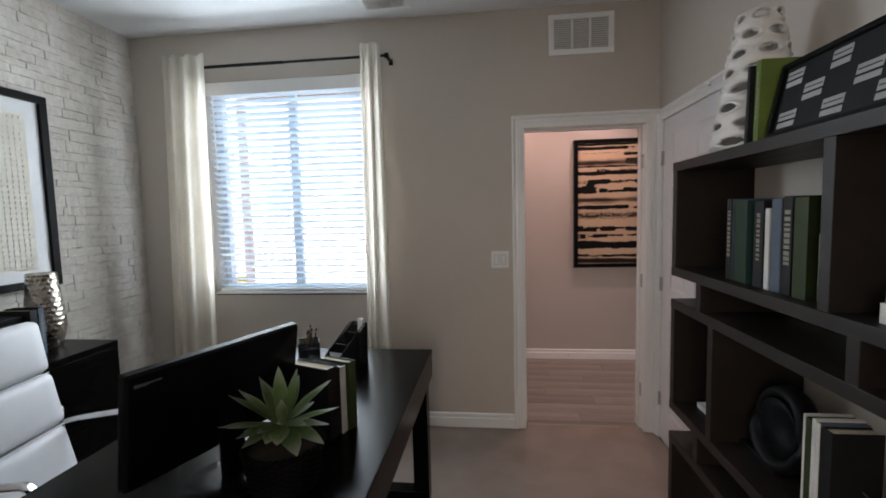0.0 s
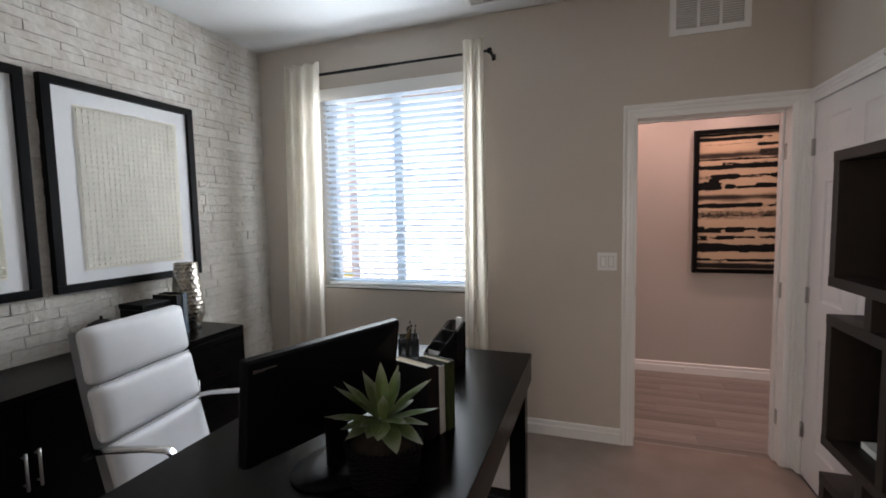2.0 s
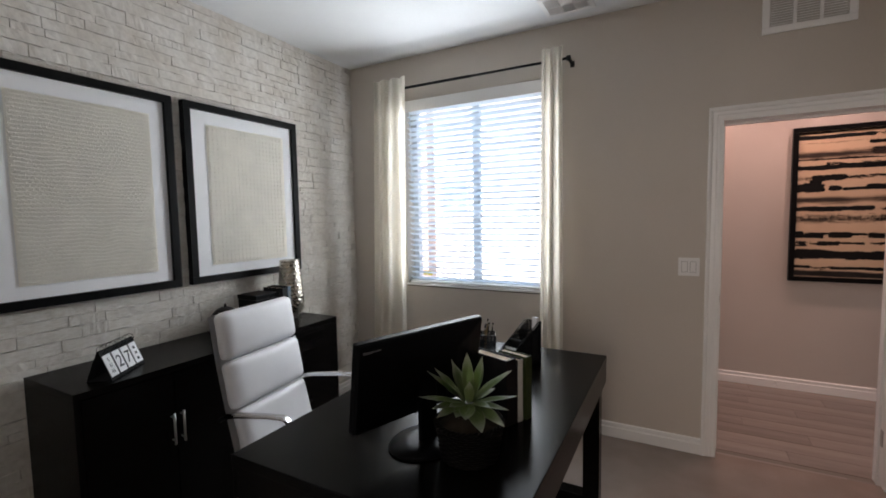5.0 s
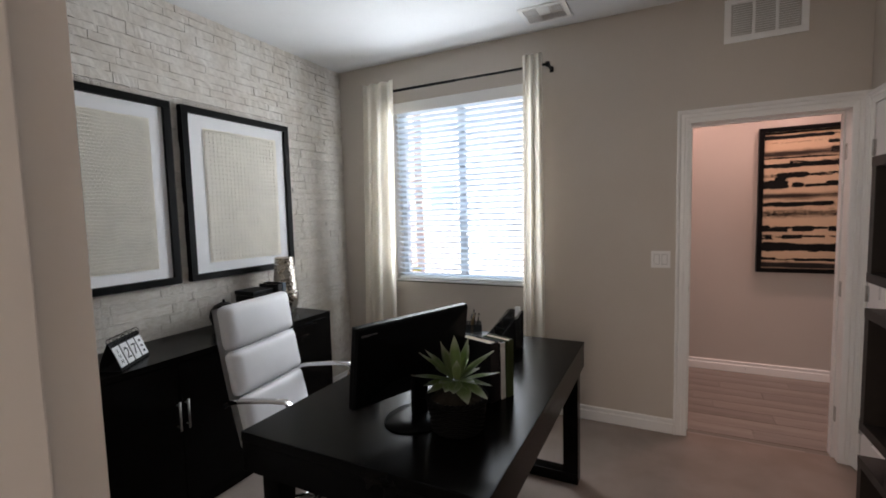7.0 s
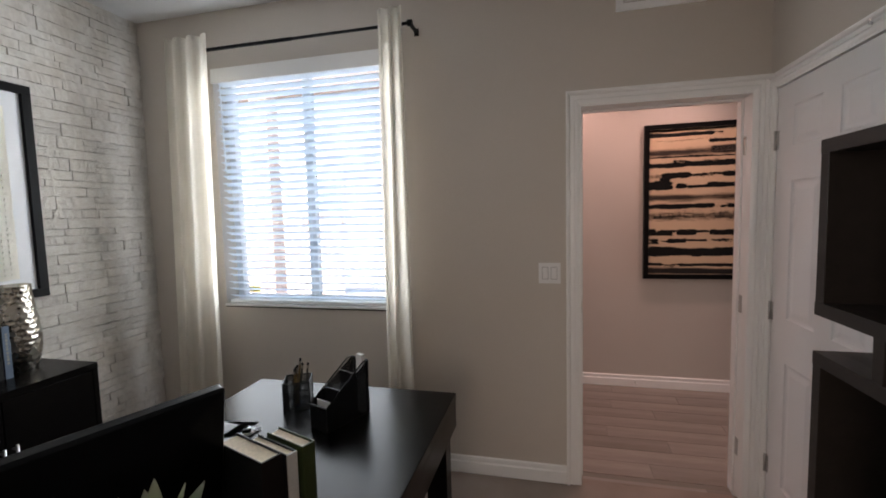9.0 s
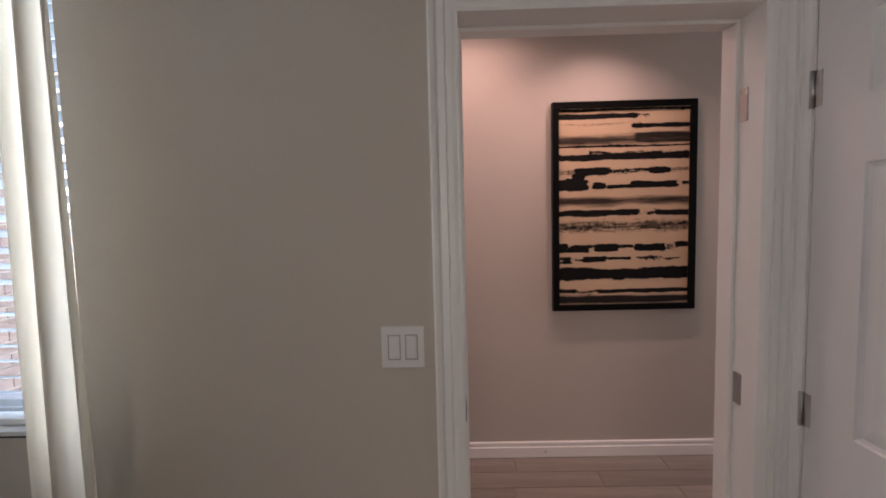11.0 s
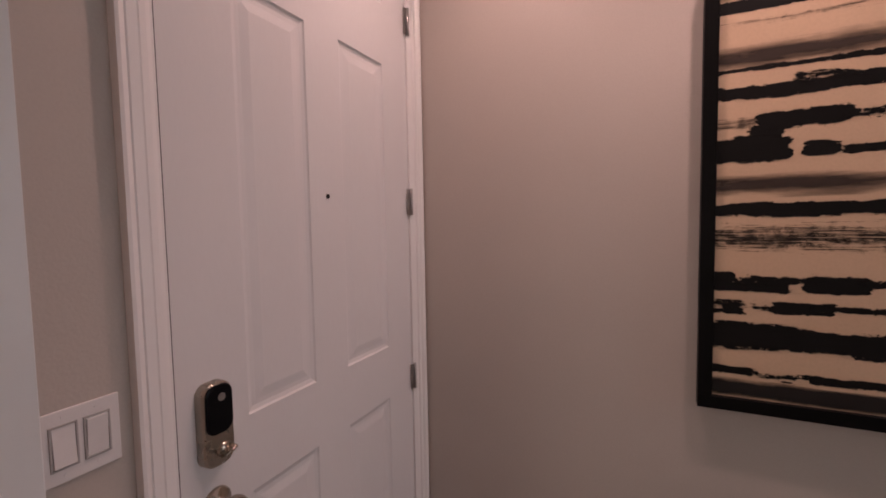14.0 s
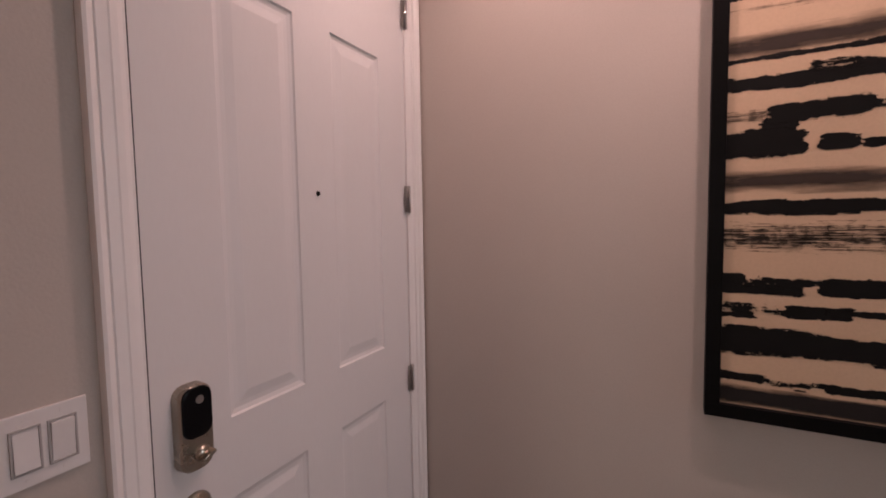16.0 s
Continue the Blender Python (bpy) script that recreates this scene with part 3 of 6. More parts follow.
def switch_plate(name, place, turn, w, h, gap, paddle):
    """A double rocker switch; local x along the wall, y out of it."""
    s = thing(name, place, "white double rocker light switch on the wall", "light switch", turn=turn)
    m = home(s)
    bm = box(-w / 2, 0.0, -h / 2, w / 2, 0.006, h / 2, 0.002)
    bm.transform(m)
    part("plate", bm, PLATE, s)
    for k in (-1, 1):
        bm = bmesh.new()
        for a in ((-paddle[0] / 2 - 0.003, -paddle[1] / 2 - 0.003, paddle[0] / 2 + 0.003, -paddle[1] / 2), (-paddle[0] / 2 - 0.003, paddle[1] / 2, paddle[0] / 2 + 0.003, paddle[1] / 2 + 0.003),
                  (-paddle[0] / 2 - 0.003, -paddle[1] / 2, -paddle[0] / 2, paddle[1] / 2), (paddle[0] / 2, -paddle[1] / 2, paddle[0] / 2 + 0.003, paddle[1] / 2)):
            box(a[0] + k * gap, 0.005, a[1], a[2] + k * gap, 0.0085, a[3], 0.0005, bm)
        bm.transform(m)
        part("rocker_frame", bm, ROCKER_GAP_SHADE, s)
        bm = box(k * gap - paddle[0] / 2 + 0.001, 0.004, -paddle[1] / 2 + 0.001, k * gap + paddle[0] / 2 - 0.001, 0.009, paddle[1] / 2 - 0.001, 0.001, None, pose(0, 0, 0, 4 * k, 0, 0))
        bm.transform(m)
        part("rocker", bm, PLATE, s)
        for z in (-h / 2 + 0.012, h / 2 - 0.012):
            bm = lathe([(0.0028, 0), (0.0028, 0.0008), (0, 0.0008)], (0, 0, 0), 10, m @ pose(k * gap, 0.0061, z, -90, 0, 0))
            part("screw", bm, PLATE, s)
    return s


switch_plate("light_switch", (0.098, YW, 1.170), 180, 0.115, 0.112, 0.023, (0.028, 0.062))
switch_plate("light_switch", (XE, 3.634, 1.147), -90, 0.118, 0.118, 0.0235, (0.033, 0.066))

# small spring door stop on the hall baseboard
ds = thing("door_stop", (0.80, YH1 - 0.014, 0.045 + HZ), "small white spring door stop on the baseboard", "door stop")
part("spring", tube([(0.80 + 0.004 * math.cos(k), YH1 - 0.014 - 0.0011 * k, 0.045 + HZ + 0.004 * math.sin(k)) for k in range(45)], 0.0016, 5), STEEL, ds)
part("tip", lathe([(0.0, 0), (0.008, 0), (0.008, 0.012), (0, 0.012)], (0, 0, 0), 12, pose(0.80, YH1 - 0.063, 0.045 + HZ, 90, 0, 0)), PLATE, ds)

# ---- window, blind and curtains ----
win = thing("window_1", (WX0, YW, WZ0), "white vinyl sliding window with clear glass", "window", kind="structure")
FY = YW + 0.115
fr = bmesh.new()
for b in ((WX0, WZ0, WX0 + 0.045, WZ1), (WX1 - 0.045, WZ0, WX1, WZ1), (WX0 + 0.045, WZ0, WX1 - 0.045, WZ0 + 0.05), (WX0 + 0.045, WZ1 - 0.045, WX1 - 0.045, WZ1)):
    box(b[0], FY, b[1], b[2], FY + 0.06, b[3], 0.004, fr)
part("window_frame", fr, VINYL, win)
XM = (WX0 + WX1) / 2 - 0.01
part("mullion", box(XM - 0.03, FY + 0.004, WZ0 + 0.05, XM + 0.03, FY + 0.05, WZ1 - 0.045, 0.004), VINYL, win, "white meeting stile of the slider")
for x0, x1, dy in ((WX0 + 0.045, XM - 0.03, 0.022), (XM + 0.03, WX1 - 0.045, 0.036)):
    g = part("pane", box(x0, FY + dy, WZ0 + 0.05, x1, FY + dy + 0.004, WZ1 - 0.045), PANE, win, "clear glass pane")
    g.visible_shadow = False
sticker = part("warning_label", box(WX0 + 0.075, FY + 0.0195, WZ0 + 0.062, WX0 + 0.155, FY + 0.0215, WZ0 + 0.100), YELLOW, win, "small yellow label on the glass")
part("window_sill", box(WX0 - 0.004, YW - 0.012, WZ0 - 0.004, WX1 + 0.004, YW + 0.10, WZ0 + 0.010, 0.003), TRIM, win, "thin white sill edge")
# solid black strip draws the shade line below the sill
part("sill_shade_strip", box(WX0 - 0.002, YW - 0.004, WZ0 - 0.012, WX1 + 0.002, YW + 0.002, WZ0 - 0.004), BLACK_METAL, win, "black strip for the shade under the sill edge")

blind = thing("window_blind", (-1.36, YW + 0.04, WZ0), "white slatted window blind, slats half open", "window blind")
BXA, BXB = WX0 + 0.012, WX1 - 0.012
BY = YW + 0.045
part("valance", box(WX0 + 0.002, YW - 0.022, 2.345, WX1 - 0.002, YW - 0.006, 2.432, 0.004), TRIM, blind, "white valance board")
part("headrail", box(BXA, YW + 0.012, 2.375, BXB, YW + 0.07, 2.425, 0.003), TRIM, blind)
part("bottom_rail", box(BXA, BY - 0.026, 0.962, BXB, BY + 0.026, 0.980, 0.004), TRIM, blind)
slat_bm = bmesh.new()
prof = [(-0.025, -0.0004), (-0.0125, 0.0014), (0.0, 0.0020), (0.0125, 0.0014), (0.025, -0.0004)]
rows_ = [[slat_bm.verts.new((x, y, z + dz)) for x in (BXA, BXB)] for dz, order in ((0.0028, prof), (0.0, prof[::-1])) for y, z in order]
for a, b in zip(rows_, rows_[1:] + rows_[:1]):
    slat_bm.faces.new((a[0], a[1], b[1], b[0]))
for k in (0, 1):
    slat_bm.faces.new([r[k] for r in rows_][:: 1 if k else -1])
bmesh.ops.recalc_face_normals(slat_bm, faces=slat_bm.faces[:])
slat_me = mesh_from(slat_bm, "slat", SLAT)
rs = random.Random(3)
N_SLAT = 31
for k in range(N_SLAT):
    s = new("slat", slat_me)
    s.parent = blind
    s.matrix_parent_inverse = home(blind).inverted()
    s.matrix_basis = pose(0, BY, 1.000 + k * (2.352 - 1.000) / (N_SLAT - 1), -22 + rs.uniform(-1.2, 1.2), rs.uniform(-0.08, 0.08), 0)
for x in (BXA + 0.13, XM + 0.055, BXB - 0.13):
    for dy in (-0.027, 0.027):
        part("ladder_cord", tube([(x, BY + dy, 0.98), (x, BY + dy, 2.38)], 0.0011, 5), SLAT, blind)
part("tilt_wand", tube([(BXA + 0.035, BY - 0.04, 2.36), (BXA + 0.045, BY - 0.042, 1.80)], 0.004, 8), SLAT, blind)


def curtain(label, top, bottom, folds, seed, z0=0.015, z1=2.572, y=3.096):
    """A hanging curtain panel: pleats deep at the top, looser below; top and bottom: spans along x."""
    c = thing("curtain", ((top[0] + top[1]) / 2, y, z0), label, "curtain", "curtains at the window")
    rr = random.Random(seed)
    ph = [rr.uniform(0, 6.28) for _ in range(4)]

    def f(u, v):
        x = (top[0] + (top[1] - top[0]) * u) * (1 - v) + (bottom[0] + (bottom[1] - bottom[0]) * u) * v
        s = math.sin(2 * math.pi * folds * u + ph[0] + 0.5 * v * math.sin(5 * u + ph[1]))
        s = math.copysign(abs(s) ** 0.75, s)
        dy = (0.020 + 0.010 * v) * s + 0.012 * math.sin(2 * math.pi * u * 1.5 + ph[2]) * v
        dx = 0.006 * math.sin(3 * v + 9 * u + ph[3]) * v
        flat = 1 - max(0, (0.02 - v) / 0.02) * 0.15
        return Vector((x + dx, y - 0.005 + dy * flat, z1 - v * (z1 - z0) + 0.004 * math.sin(2 * math.pi * folds * u + 1.2) * (1 - v)))
    bm = sheet(96, 40, f)
    bmesh.ops.solidify(bm, geom=bm.faces[:], thickness=0.003)
    part("panel", bm, LINEN, c, "", True)
    return c


curtain("cream linen curtain panel gathered in soft folds", (-2.110, -1.820), (-2.190, -1.850), 3.0, 2)
curtain("cream linen curtain panel, narrow and tightly gathered", (-0.772, -0.630), (-0.800, -0.615), 2.6, 8)
rod = thing("curtain_rod", (-1.37, 3.14, 2.50), "black metal curtain rod with end brackets", "curtain rod")
part("pole", tube([(-2.090, 3.140, 2.504), (-1.30, 3.140, 2.504)], 0.0105, 12), BLACK_METAL, rod, "", True)
part("inner_pole", tube([(-1.32, 3.140, 2.504), (-0.622, 3.140, 2.504)], 0.0085, 12), BLACK_METAL, rod, "", True)
for x in (-2.085, -0.606):
    part("end_cap", tube([(x - 0.012, 3.140, 2.504), (x + 0.012, 3.140, 2.504)], 0.017, 14), BLACK_METAL, rod)
    part("bracket_arm", box(x - 0.008, 3.140, 2.494, x + 0.008, YW - 0.004, 2.510, 0.002), BLACK_METAL, rod)
    part("bracket_plate", box(x - 0.014, YW - 0.005, 2.480, x + 0.014, YW, 2.520, 0.002), BLACK_METAL, rod)

# ---- vents ----
vent = thing("return_air_vent", (0.626, YW, 2.475), "white metal return air grille high on the wall", "air vent")
vx0, vx1, vz0, vz1 = 0.424, 0.828, 2.474, 2.724
bm = bmesh.new()
for b in ((vx0, vz0, vx1, vz0 + 0.036), (vx0, vz1 - 0.030, vx1, vz1), (vx0, vz0 + 0.036, vx0 + 0.034, vz1 - 0.030), (vx1 - 0.034, vz0 + 0.036, vx1, vz1 - 0.030)):
    box(b[0], YW - 0.010, b[1], b[2], YW, b[3], 0.002, bm)
part("frame", bm, TRIM, vent)
part("backing", box(vx0 + 0.03, YW - 0.0015, vz0 + 0.03, vx1 - 0.03, YW - 0.0005, vz1 - 0.03), DUCT_SHADE, vent, "pale plate toned as the shade behind the louvers")
cw = (vx1 - vx0 - 0.068) / 3
for k in range(3):
    xa = vx0 + 0.034 + k * cw
    if k:
        part("divider", box(xa - 0.008, YW - 0.009, vz0 + 0.036, xa + 0.008, YW - 0.001, vz1 - 0.030, 0.001), TRIM, vent)
    for j in range(14):
        z = vz0 + 0.042 + j * 0.0132
        part("louver", box(xa + 0.009, -0.0065, -0.0006, xa + cw - 0.009, 0.0065, 0.0006, 0, None, pose(0, YW - 0.0062, z + 0.004, 38, 0, 0)), TRIM, vent)
reg = thing("ceiling_register", (-0.58, 2.99, ZC), "white stamped ceiling air register", "air vent")
rx0, rx1, ry0, ry1 = -0.735, -0.435, 2.862, 3.122
bm = bmesh.new()
for b in ((rx0, ry0, rx1, ry0 + 0.028), (rx0, ry1 - 0.028, rx1, ry1), (rx0, ry0 + 0.028, rx0 + 0.028, ry1 - 0.028), (rx1 - 0.028, ry0 + 0.028, rx1, ry1 - 0.028)):
    box(b[0], b[1], ZC - 0.008, b[2], b[3], ZC, 0.002, bm)
part("frame", bm, TRIM, reg)
part("backing", box(rx0 + 0.02, ry0 + 0.02, ZC - 0.0015, rx1 - 0.02, ry1 - 0.02, ZC - 0.0005), DUCT_SHADE, reg, "pale plate toned as the shaded duct opening")
sx, sy = (rx1 - rx0 - 0.056) / 3, (ry1 - ry0 - 0.056) / 2
for i in range(3):
    for j in range(2):
        xa, ya = rx0 + 0.028 + i * sx, ry0 + 0.028 + j * sy
        bm = bmesh.new()
        for k in range(6):
            if i == 1:
                box(xa + 0.006, -0.006, -0.0006, xa + sx - 0.006, 0.006, 0.0006, 0, bm, pose(0, ya + 0.012 + k * 0.0155, ZC - 0.0062, 40 if j else -40, 0, 0))
            else:
                box(-0.005, ya + 0.008, -0.0006, 0.005, ya + sy - 0.008, 0.0006, 0, bm, pose(xa + 0.010 + k * 0.0128, 0, ZC - 0.0062, 0, 40 if i else -40, 0))
        part("louver_bank", bm, TRIM, reg)
        part("louver_rim", tube([(xa + 0.004, ya + 0.004, ZC - 0.006), (xa + sx - 0.004, ya + 0.004, ZC - 0.006), (xa + sx - 0.004, ya + sy - 0.004, ZC - 0.006), (xa + 0.004, ya + sy - 0.004, ZC - 0.006)], 0.003, 4, True), TRIM, reg)


# ---- framed pictures on the stone wall ----
def picture(label, y0, y1, z0, z1, relief, paper_label):
    """A deep black frame with a white mat and a float-mounted sheet of relief paper."""
    x_face, x_wall, w = -2.452, XL + 0.004, 0.042
    p = thing("framed_picture", (x_wall, (y0 + y1) / 2, z0), label, "picture", "pair of pictures over the cabinet")
    for b in ((y0, z0, y1, z0 + w), (y0, z1 - w, y1, z1), (y0, z0 + w, y0 + w, z1 - w), (y1 - w, z0 + w, y1, z1 - w)):
        part("frame_bar", box(x_wall, b[0], b[1], x_face, b[2], b[3], 0.002), FRAME_BLACK, p)
    xm = x_face - 0.020
    part("mat", box(x_wall, y0 + w, z0 + w, xm, y1 - w, z1 - w), MAT_BOARD, p, "white mat board")
    a, b, c, d = y0 + 0.140, y1 - 0.118, z0 + 0.102, z1 - 0.118
    bm = relief(xm + 0.005, a, b, c, d)
    sheet_ob = part("relief_sheet", bm, PAPER_CREAM, p, paper_label)
    return p


def woven(x, a, b, c, d):
    """Rows of small raised loops on a ragged sheet."""
    rr = random.Random(5)
    cols, rows = 20, 29
    bm = sheet(60, 60, lambda u, v: Vector((x + 0.0015 * noise.noise((u * 9, v * 9, 0)), a + u * (b - a) + (0.003 * noise.noise((v * 14, 3, 0)) if u in (0, 1) else 0),
                                           c + v * (d - c) + (0.003 * noise.noise((u * 14, 7, 0)) if v in (0, 1) else 0))))
    bmesh.ops.solidify(bm, geom=bm.faces[:], thickness=0.003)
    sy, sz = (b - a - 0.02) / cols, (d - c - 0.02) / rows
    for i in range(cols):
        for j in range(rows):
            y, z = a + 0.01 + (i + 0.5) * sy, c + 0.01 + (j + 0.5) * sz
            h = 0.0036 + rr.uniform(-0.0006, 0.0006)
            tilt = rr.uniform(-6, 6)
            box(-0.001, -sy * 0.36, -sz * 0.30, h, sy * 0.30, sz * 0.22, 0, bm, pose(x, y, z, tilt, rr.uniform(3, 8), rr.uniform(-6, 6)))
    return bm


def scaled(x, a, b, c, d):
    """Overlapping small tufts in wavering rows."""
    rr = random.Random(9)
    bm = sheet(60, 60, lambda u, v: Vector((x + 0.0015 * noise.noise((u * 9, v * 9, 4)), a + u * (b - a), c + v * (d - c))))
    bmesh.ops.solidify(bm, geom=bm.faces[:], thickness=0.003)
    cols, rows = 26, 46
    sy, sz = (b - a - 0.016) / cols, (d - c - 0.016) / rows
    for i in range(cols):
        for j in range(rows):
            y = a + 0.008 + (i + 0.5 + (0.5 if j % 2 else 0) * 0.9) * sy
            z = c + 0.008 + (j + 0.5) * sz + 0.010 * noise.noise((i * 0.25, j * 0.12, 2))
            if y > b - 0.012:
                continue
            ang = 28 * noise.noise((i * 0.16, j * 0.11, 8)) + rr.uniform(-8, 8)
            box(-0.001, -sy * 0.42, -sz * 0.20, 0.0026 + rr.uniform(0, 0.0012), sy * 0.42, sz * 0.16, 0, bm, pose(x, y, z, ang, 18, 0))
    return bm


picture("black framed cream relief paper with woven square texture", 1.742, 2.580, 1.130, 2.196, woven, "cream paper with raised woven squares")
picture("black framed cream relief paper with scaly texture", 0.840, 1.680, 1.130, 2.196, scaled, "cream paper with raised scales")

# ---- abstract striped picture in the hall ----
art = thing("abstract_picture", (1.278, YH1, 0.922), "black framed abstract print of black and tan brush stripes", "picture")
ax0, ax1, az0, az1, af = 0.852, 1.706, 0.918, 2.170, 0.038
YF = 4.772
for b in ((ax0, az0, ax1, az0 + af), (ax0, az1 - af, ax1, az1), (ax0, az0 + af, ax0 + af, az1 - af), (ax1 - af, az0 + af, ax1, az1 - af)):
    part("frame_bar", box(b[0], YF, b[1], b[2], YH1 - 0.002, b[3], 0.002), FRAME_BLACK, art)
TAN = surface("tan_print_paper", (0.60, 0.435, 0.295), 0.55, vary=0.10, scale=4, fine=120, bump=0.05, tint=(0.53, 0.37, 0.245))
YP = YF + 0.018
part("print", box(ax0 + af, YP, az0 + af, ax1 - af, YH1 - 0.004, az1 - af), TAN, art, "tan printed paper")


def brush(name, dark, grain, amount, low, high, full=1.0):
    """Paint dragged sideways: breaks up at its rims and where the stretched grain is thin; bare paper shows between.
    grain: stretch of the noise; amount: coarse and fine share; low, high: where paint begins and covers."""
    m = bpy.data.materials.new(name)
    m.use_nodes = True
    n, ln = m.node_tree.nodes, m.node_tree.links
    tc, mp, t, t2 = n.new("ShaderNodeTexCoord"), n.new("ShaderNodeMapping"), n.new("ShaderNodeTexNoise"), n.new("ShaderNodeTexNoise")
    mp.inputs["Scale"].default_value = grain
    ln.new(tc.outputs["Object"], mp.inputs["Vector"])
    ln.new(mp.outputs["Vector"], t.inputs["Vector"])
    ln.new(tc.outputs["Object"], t2.inputs["Vector"])
    t.inputs["Scale"].default_value, t.inputs["Detail"].default_value, t.inputs["Roughness"].default_value = 4.5, 8, 0.68
    t2.inputs["Scale"].default_value, t2.inputs["Detail"].default_value, t2.inputs["Roughness"].default_value = 45, 8, 0.7
    uv, sp, rim = n.new("ShaderNodeUVMap"), n.new("ShaderNodeSeparateXYZ"), n.new("ShaderNodeMath")
    ln.new(uv.outputs["UV"], sp.inputs["Vector"])
    rim.operation = "MINIMUM"
    ln.new(sp.outputs["X"], rim.inputs[0])
    ln.new(sp.outputs["Y"], rim.inputs[1])
    total = rim.outputs["Value"]
    for tex, share in ((t, amount[0]), (t2, amount[1])):
        c, g = n.new("ShaderNodeMath"), n.new("ShaderNodeMath")
        c.operation, g.operation = "SUBTRACT", "MULTIPLY_ADD"
        ln.new(tex.outputs["Fac"], c.inputs[0])
        c.inputs[1].default_value = 0.5
        ln.new(c.outputs["Value"], g.inputs[0])
        g.inputs[1].default_value = share
        ln.new(total, g.inputs[2])
        total = g.outputs["Value"]
    r = n.new("ShaderNodeMapRange")
    r.inputs["From Min"].default_value, r.inputs["From Max"].default_value, r.inputs["To Max"].default_value = low, high, full
    ln.new(total, r.inputs["Value"])
    bs, tr, mx = n["Principled BSDF"], n.new("ShaderNodeBsdfTransparent"), n.new("ShaderNodeMixShader")
    bs.inputs["Base Color"].default_value = (*dark, 1)
    bs.inputs["Roughness"].default_value = 0.6
    bs.inputs["Specular IOR Level"].default_value = 0.15
    ln.new(r.outputs["Result"], mx.inputs["Fac"])
    ln.new(tr.outputs["BSDF"], mx.inputs[1])
    ln.new(bs.outputs["BSDF"], mx.inputs[2])
    ln.new(mx.outputs["Shader"], n["Material Output"].inputs["Surface"])
    return m


BLK = (0.006, 0.0056, 0.0056)
STROKE = {"solid": brush("solid_black_stroke", BLK, (1.8, 1, 10), (1.7, 1.15), 0.18, 0.25), "dry": brush("dry_black_stroke", BLK, (2.6, 1, 16), (5.0, 3.0), 0.66, 0.78),
          "drier": brush("very_dry_black_stroke", (0.035, 0.03, 0.026), (2.0, 1, 90), (4.2, 2.4), 0.62, 1.15, 0.72),
          "wash": brush("grey_wash_stroke", (0.050, 0.038, 0.032), (0.8, 1, 7), (2.6, 0.3), 0.0, 1.0, 0.90),
          "deep": brush("deep_grey_stroke", (0.022, 0.019, 0.018), (1.2, 1, 10), (1.6, 0.4), -0.1, 0.5, 0.97)}
STROKES_A = [(0.000, 0.015, 0, 1, "solid"), (0.026, 0.054, 0, 0.60, "solid"), (0.030, 0.050, 0.5, 0.70, "dry"), (0.079, 0.104, 0.56, 1, "solid"), (0.070, 0.090, 0, 0.64, "drier"),
             (0.126, 0.186, 0, 1, "wash"), (0.121, 0.180, 0.585, 1, "deep"), (0.187, 0.197, 0, 1, "solid"), (0.227, 0.261, 0, 1, "solid"), (0.212, 0.242, 0.22, 1, "dry")]
STROKES_B = [(0.296, 0.340, 0.115, 0.40, "solid"), (0.298, 0.332, 0.36, 0.70, "dry"), (0.300, 0.334, 0.69, 0.86, "solid"), (0.296, 0.330, 0.84, 1, "drier"), (0.300, 0.340, 0, 0.14, "drier"),
             (0.322, 0.372, 0.10, 0.20, "solid"), (0.348, 0.416, 0, 0.225, "solid"), (0.371, 0.404, 0.262, 0.36, "solid"), (0.384, 0.404, 0.375, 0.72, "solid"),
             (0.366, 0.404, 0.56, 0.918, "solid"), (0.374, 0.388, 0.945, 1, "solid"), (0.440, 0.498, 0, 1, "wash")]
STROKES_C = [(0.512, 0.544, 0, 0.62, "solid"), (0.514, 0.544, 0.55, 0.82, "dry"), (0.516, 0.546, 0.74, 1, "solid"), (0.548, 0.644, 0, 1, "drier"), (0.556, 0.636, 0, 1, "drier"),
             (0.683, 0.728, 0, 0.07, "solid"), (0.703, 0.729, 0, 0.24, "solid"), (0.684, 0.716, 0.05, 0.32, "dry"), (0.686, 0.730, 0.27, 0.46, "solid"), (0.684, 0.724, 0.43, 0.61, "dry"),
             (0.685, 0.731, 0.58, 0.83, "solid"), (0.684, 0.726, 0.80, 0.93, "dry"), (0.684, 0.716, 0.90, 1, "solid"), (0.750, 0.774, 0, 0.22, "dry"), (0.772, 0.784, 0, 0.10, "solid"),
             (0.750, 0.781, 0.18, 0.37, "solid"), (0.756, 0.773, 0.30, 0.56, "solid"), (0.755, 0.779, 0.60, 0.80, "dry"), (0.757, 0.781, 0.80, 0.96, "dry"),
             (0.808, 0.876, 0, 1, "solid"), (0.920, 0.942, 0, 0.14, "solid"), (0.922, 0.944, 0.08, 0.36, "dry"), (0.924, 0.945, 0.30, 1, "solid"), (0.953, 1.0, 0, 1, "deep")]
iw, ih = ax1 - ax0 - 2 * af, az1 - az0 - 2 * af
